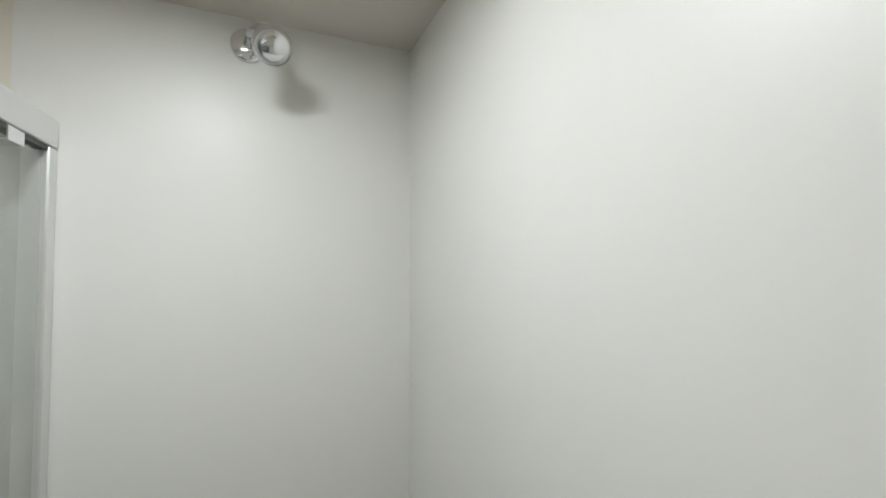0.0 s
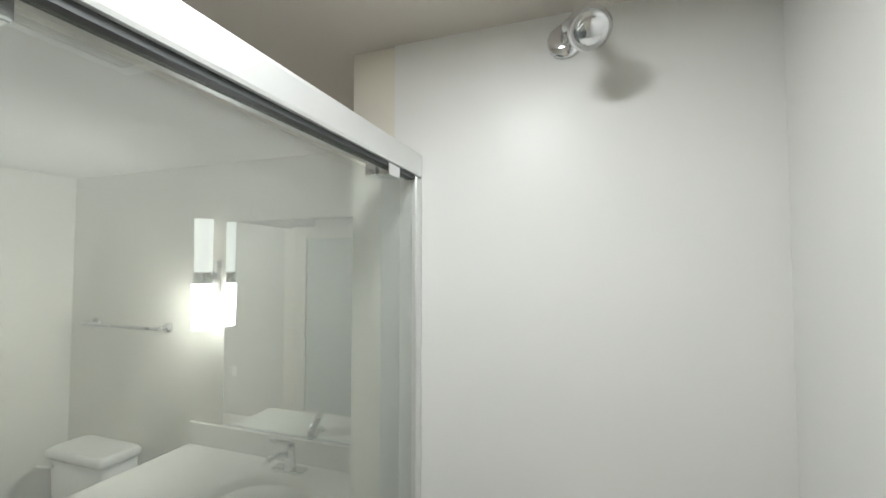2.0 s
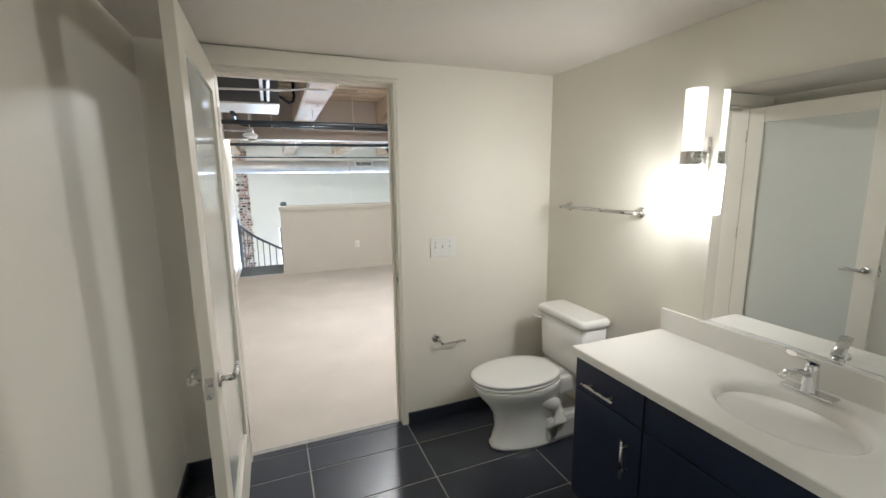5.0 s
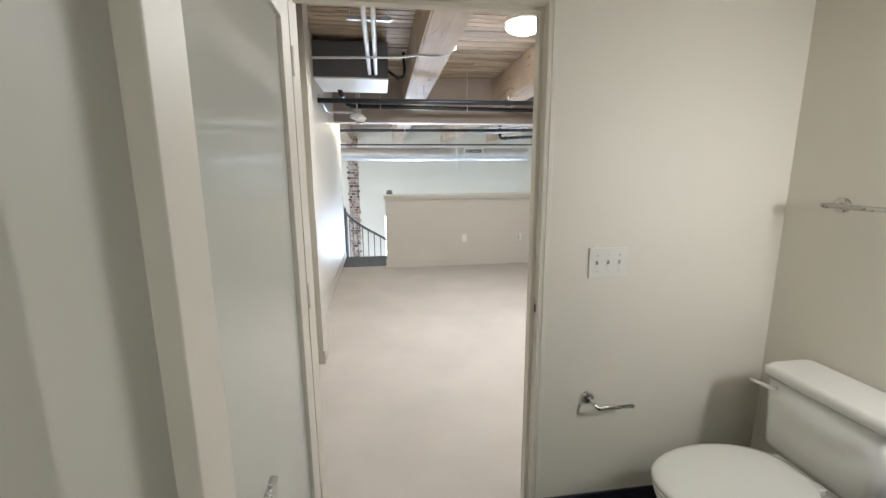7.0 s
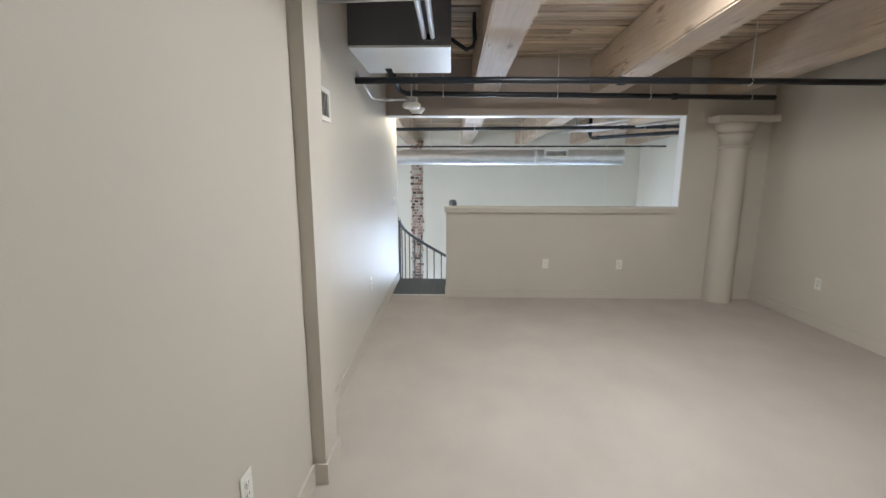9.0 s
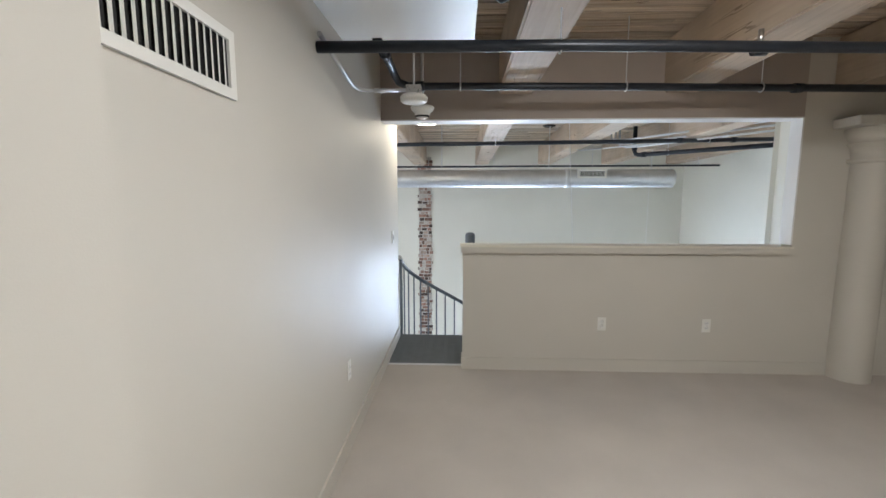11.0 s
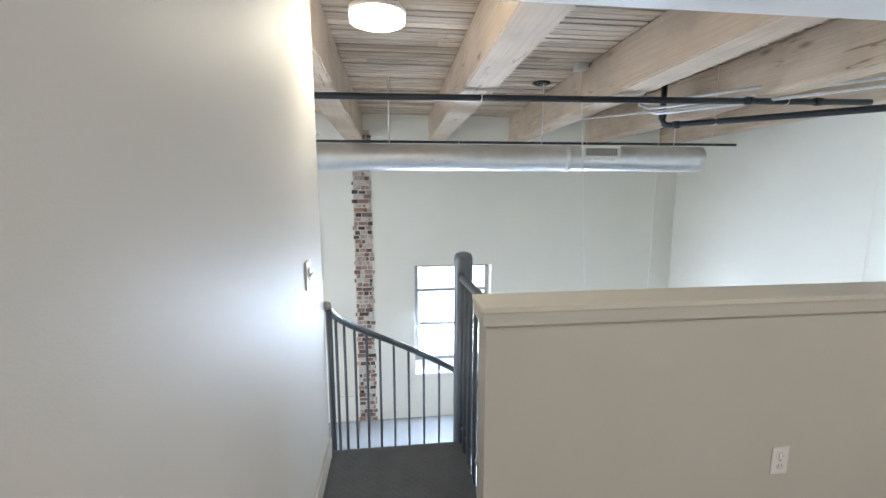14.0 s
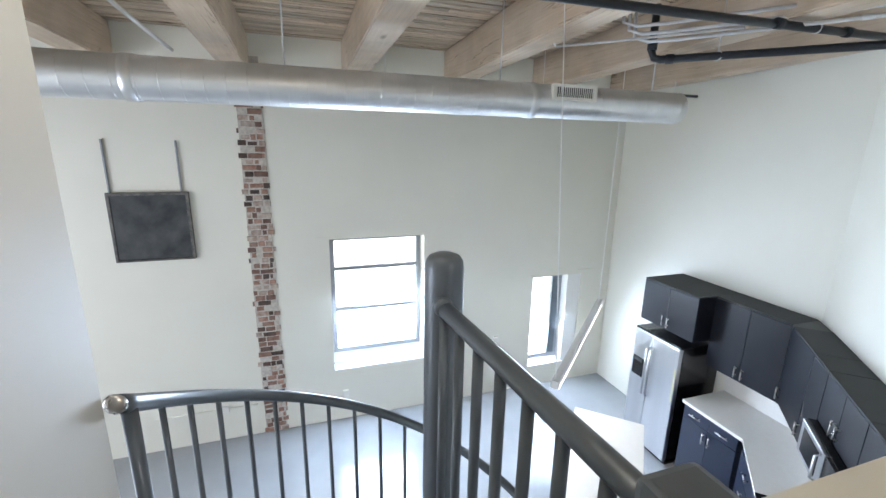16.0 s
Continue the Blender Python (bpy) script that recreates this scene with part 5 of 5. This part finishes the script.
part("kick_plate", B((-11.37, 4.23, FLOOR, -10.67, 4.4, FLOOR + 0.06)), BLACK, fr)


def base_unit(m, x0, x1, depth, label, drawers, doors=2):
    ob = thing("base_cabinet", tuple(m @ Vector(((x0 + x1) / 2, -depth / 2, FLOOR))), label, "cabinet", "kitchen base cabinets")
    part("body", mbox(m, x0 + 0.001, -depth + 0.02, FLOOR + 0.1, x1 - 0.001, -0.002, CT - 0.04), NAVY, ob)
    part("toe_kick", mbox(m, x0 + 0.001, -depth + 0.07, FLOOR, x1 - 0.001, -0.002, FLOOR + 0.1), BLACK, ob)
    n = max(doors, 1)
    w = (x1 - x0) / n
    zd = CT - 0.05
    for i in range(n):
        a, b = x0 + i * w + 0.003, x0 + (i + 1) * w - 0.003
        if drawers == 1:
            d = part("drawer", mbox(m, a, -depth, zd - 0.15, b, -depth + 0.019, zd, bevel=0.002), NAVY, ob)
            mhandle(d, m, ((a + b) / 2 - 0.07, -depth, zd - 0.075), ((a + b) / 2 + 0.07, -depth, zd - 0.075))
            d = part("door", mbox(m, a, -depth, FLOOR + 0.11, b, -depth + 0.019, zd - 0.156, bevel=0.002), NAVY, ob)
            hx = b - 0.035 if i % 2 == 0 else a + 0.035
            mhandle(d, m, (hx, -depth, zd - 0.32), (hx, -depth, zd - 0.19))
        else:
            hgt = (zd - FLOOR - 0.11) / drawers
            for k in range(drawers):
                d = part("drawer", mbox(m, a, -depth, zd - (k + 1) * hgt + 0.004, b, -depth + 0.019, zd - k * hgt, bevel=0.002), NAVY, ob)
                mhandle(d, m, ((a + b) / 2 - 0.07, -depth, zd - k * hgt - 0.08), ((a + b) / 2 + 0.07, -depth, zd - k * hgt - 0.08))
    return ob


base_unit(RUN1, -10.52, -9.86, 0.655, "navy base cabinet with two drawers over two doors", 1, 2)
base_unit(RUN2, 0.52, 1.20, 0.545, "navy drawer base cabinet on the angled wall", 4, 1)
rg = thing("kitchen_range", tuple(RUN2 @ Vector((1.54, -0.3, FLOOR))), "stainless electric range between base cabinets", "range")
part("body", mbox(RUN2, 1.205, -0.56, FLOOR + 0.02, 1.895, -0.004, CT - 0.005, bevel=0.005), STEEL, rg)
part("cooktop", mbox(RUN2, 1.205, -0.57, CT - 0.004, 1.895, -0.004, CT + 0.008, bevel=0.003), BLACK, rg)
part("backguard", mbox(RUN2, 1.205, -0.07, CT + 0.009, 1.895, -0.003, CT + 0.12, bevel=0.004), STEEL, rg)
wt = thing("kitchen_worktop", (-10.0, 4.5, CT), "white quartz worktop turning along the angled wall", "worktop")
bm = bmesh.new()
f1 = RUN2 @ Vector((1.203, -0.565, 0))
b1 = RUN2 @ Vector((1.203, -0.002, 0))
cs = [(-10.54, NORTH - 0.002), (-10.54, 4.195), (-9.81, 4.195), (f1.x, f1.y), (b1.x, b1.y), (-9.747, NORTH - 0.002)]
lo, hi = [bm.verts.new((x, y, CT - 0.036)) for x, y in cs], [bm.verts.new((x, y, CT)) for x, y in cs]
bm.faces.new(hi), bm.faces.new(lo[::-1])
for i in range(6):
    bm.faces.new((lo[i], lo[(i + 1) % 6], hi[(i + 1) % 6], hi[i]))
part("slab", bm, QUARTZ, wt)
part("backsplash", B((-10.54, NORTH - 0.022, CT + 0.001, -9.76, NORTH - 0.002, -1.102)), QUARTZ, wt)
part("backsplash", mbox(RUN2, 0.02, -0.022, CT + 0.001, 1.20, -0.002, -1.052), QUARTZ, wt)
mw = thing("microwave_oven", tuple(RUN2 @ Vector((1.55, -0.2, -0.95))), "stainless and black microwave hung below the wall cabinets", "microwave")
part("body", mbox(RUN2, 1.23, -0.36, -0.955, 1.895, -0.004, -0.665, bevel=0.004), BLACK, mw)
part("door", mbox(RUN2, 1.235, -0.385, -0.95, 1.70, -0.361, -0.672, bevel=0.004), STEEL, mw)
part("window", mbox(RUN2, 1.30, -0.388, -0.915, 1.62, -0.3855, -0.715), BLACK, mw)
part("control_panel", mbox(RUN2, 1.705, -0.383, -0.95, 1.89, -0.361, -0.672, bevel=0.003), BLACK, mw)
part("handle", sweep(bmesh.new(), [RUN2 @ Vector((1.66, -0.385, -0.70)), RUN2 @ Vector((1.66, -0.42, -0.72)), RUN2 @ Vector((1.66, -0.42, -0.90)), RUN2 @ Vector((1.66, -0.385, -0.92))], 0.010, 10), STEEL, mw)

isl = thing("kitchen_island", (-10.0, 2.7, FLOOR), "kitchen island with white quartz top and navy base", "kitchen island")
IM = pose(-10.786, 2.875, 0, 0, 0, -43.5)
part("top", mbox(IM, 0, 0, CT - 0.04, 1.65, 0.714, CT, bevel=0.004), QUARTZ, isl)
part("base", mbox(IM, 0.04, 0.05, FLOOR, 1.61, 0.66, CT - 0.04), NAVY, isl)
part("side_panel", mbox(IM, 0.02, 0.66, FLOOR + 0.02, 1.63, 0.68, CT - 0.04), NAVY, isl)
bx = thing("outlet_post", tuple(IM @ Vector((0.98, 0.6, CT))), "small brushed outlet post on the island top", "outlet")
part("post", mbox(IM, 0.96, 0.58, CT, 1.02, 0.64, CT + 0.07, bevel=0.006), NICKEL, bx)

# surface conduits and boxes on the far wall
for pts, label in (([(WEST + 0.012, -1.85, -2.06), (WEST + 0.012, -0.66, -2.06)], "thin painted conduit low on the masonry wall"),
                   ([(WEST + 0.012, 2.83, -1.62), (WEST + 0.012, 2.83, -2.10)], "thin painted conduit dropping down the masonry wall")):
    pipe_run("wall_conduit", label, pts, 0.010, HALL_PAINT, "conduit")
for y, z in ((-1.05, -2.06), (0.50, -2.10), (2.83, -1.58)):
    jb = thing("junction_box", (WEST, y, z), "small painted surface outlet box on the masonry wall", "outlet box", "wall boxes")
    part("box", B((WEST + 0.001, y - 0.04, z - 0.045, WEST + 0.04, y + 0.04, z + 0.045), bevel=0.004), HALL_PAINT, jb)
    part("cover", B((WEST + 0.04, y - 0.036, z - 0.04, WEST + 0.043, y + 0.036, z + 0.04)), PLASTIC, jb)

# ---- pieces: bathroom tiles and the exposed brick strip ----
XJ = [-2.735, -2.41, -2.11, -1.81, -1.51, -1.21, -0.91, -0.61, -0.336]
YJ = [-0.30, 0.29, 0.884, 1.478, 1.895]
tile_meshes = {}


def tile_mesh(name, w, h, d, bev, mat):
    key = (name, round(w, 3), round(h, 3), round(d, 3), mat.name)
    if key not in tile_meshes:
        bm = bmesh.new()
        box(bm, 0, 0, -d, w, h, 0)
        top_edges = [e for e in bm.edges if all(abs(v.co.z) < 1e-6 for v in e.verts)]
        bmesh.ops.bevel(bm, geom=top_edges, offset=bev, segments=1, affect="EDGES")
        me = bpy.data.meshes.new(name)
        bm.to_mesh(me)
        bm.free()
        me.materials.append(mat)
        tile_meshes[key] = me
    return tile_meshes[key]


def piece(name, me, m, parent):
    ob = new(name, me)
    ob.parent = parent
    ob.matrix_parent_inverse = Matrix()
    ob.matrix_basis = m
    return ob


rng = random.Random(7)
for xa, xb in zip(XJ, XJ[1:]):
    for ya, yb in zip(YJ, YJ[1:]):
        if xa < -2.7:
            ya2, yb2 = max(ya, 0.006), min(yb, 0.856)
            if yb2 - ya2 > 0.05:
                piece("tile", tile_mesh("tile", 0.063, yb2 - ya2 - 0.004, 0.0028, 0.0015, SLATE), pose(-2.678, ya2 + 0.002, rng.uniform(-0.0004, 0.0004)), bath_floor)
            xa2 = -2.613
        else:
            xa2 = xa
        piece("tile", tile_mesh("tile", xb - xa2 - 0.007, yb - ya - 0.007, 0.0028, 0.0015, SLATE), pose(xa2 + 0.0035, ya + 0.0035, rng.uniform(-0.0004, 0.0004)), bath_floor)
skirt = structure("baseboard_bath", B((-2.614, 0.893, 0.0, -2.611, 1.894, 0.076), (-2.614, -0.299, 0.0, -2.611, -0.076, 0.076), (-2.611, 1.891, 0, -1.69, 1.894, 0.076), (-2.611, -0.299, 0, -0.34, -0.296, 0.076)), GROUT, "dark tile skirting in the bathroom", "baseboard")
y = 0.895
while y < 1.88:
    yb = min(y + 0.583, 1.892)
    piece("skirting_tile", tile_mesh("skirting_tile", 0.073, yb - y - 0.004, 0.008, 0.0015, SLATE), Matrix.Translation((-2.603, y, 0.075)) @ pose(0, 0, 0, 0, 90, 0), skirt)
    y = yb
piece("skirting_tile", tile_mesh("skirting_tile", 0.073, 0.2, 0.008, 0.0015, SLATE), Matrix.Translation((-2.603, -0.294, 0.075)) @ pose(0, 0, 0, 0, 90, 0), skirt)
x = -2.60
while x < -1.70:
    piece("skirting_tile", tile_mesh("skirting_tile", 0.296, 0.073, 0.008, 0.0015, SLATE), Matrix.Translation((x, 1.883, 0.002)) @ pose(0, 0, 0, 90, 0, 0), skirt)
    x += 0.3
x = -2.60
while x < -0.65:
    piece("skirting_tile", tile_mesh("skirting_tile", 0.296, 0.073, 0.008, 0.0015, SLATE), Matrix.Translation((x + 0.296, -0.288, 0.002)) @ pose(0, 0, 0, 90, 0, 180), skirt)
    x += 0.3

strip = structure("exposed_brick_strip", B((WEST + 0.001, -0.585, FLOOR, WEST + 0.012, -0.315, 2.30)), MORTAR, "ragged strip of exposed old brick in the painted wall", "brickwork")
rng = random.Random(11)
z, row = FLOOR + 0.008, 0
brick_sizes = (0.062, 0.085, 0.10, 0.125, 0.15)
while z < 2.22:
    y = -0.60 + rng.uniform(-0.02, 0.025) + (0.03 if row % 2 else 0)
    right = -0.295 + rng.uniform(-0.03, 0.025)
    while y < right - 0.03:
        w = min(rng.choice(brick_sizes), right - y)
        if w > 0.025 and rng.random() > 0.05:
            w5 = max(round(w / 0.02) * 0.02, 0.04)
            hh_ = rng.choice((0.052, 0.057, 0.061))
            pick = rng.random()
            skin = BRICK if pick < 0.52 else BRICK_PALE if pick < 0.80 else BRICK_DARK
            piece("brick", tile_mesh("brick", w5 - 0.010, hh_, 0.024, 0.005, skin),
                  Matrix.Translation((WEST + 0.016 + rng.uniform(-0.006, 0.012), y, z + rng.uniform(-0.003, 0.004))) @ pose(0, 0, 0, 90, 0, 90) @ pose(0, 0, 0, 0, 0, rng.uniform(-1.2, 1.2)), strip)
        y += w + 0.002
    z += 0.071
    row += 1
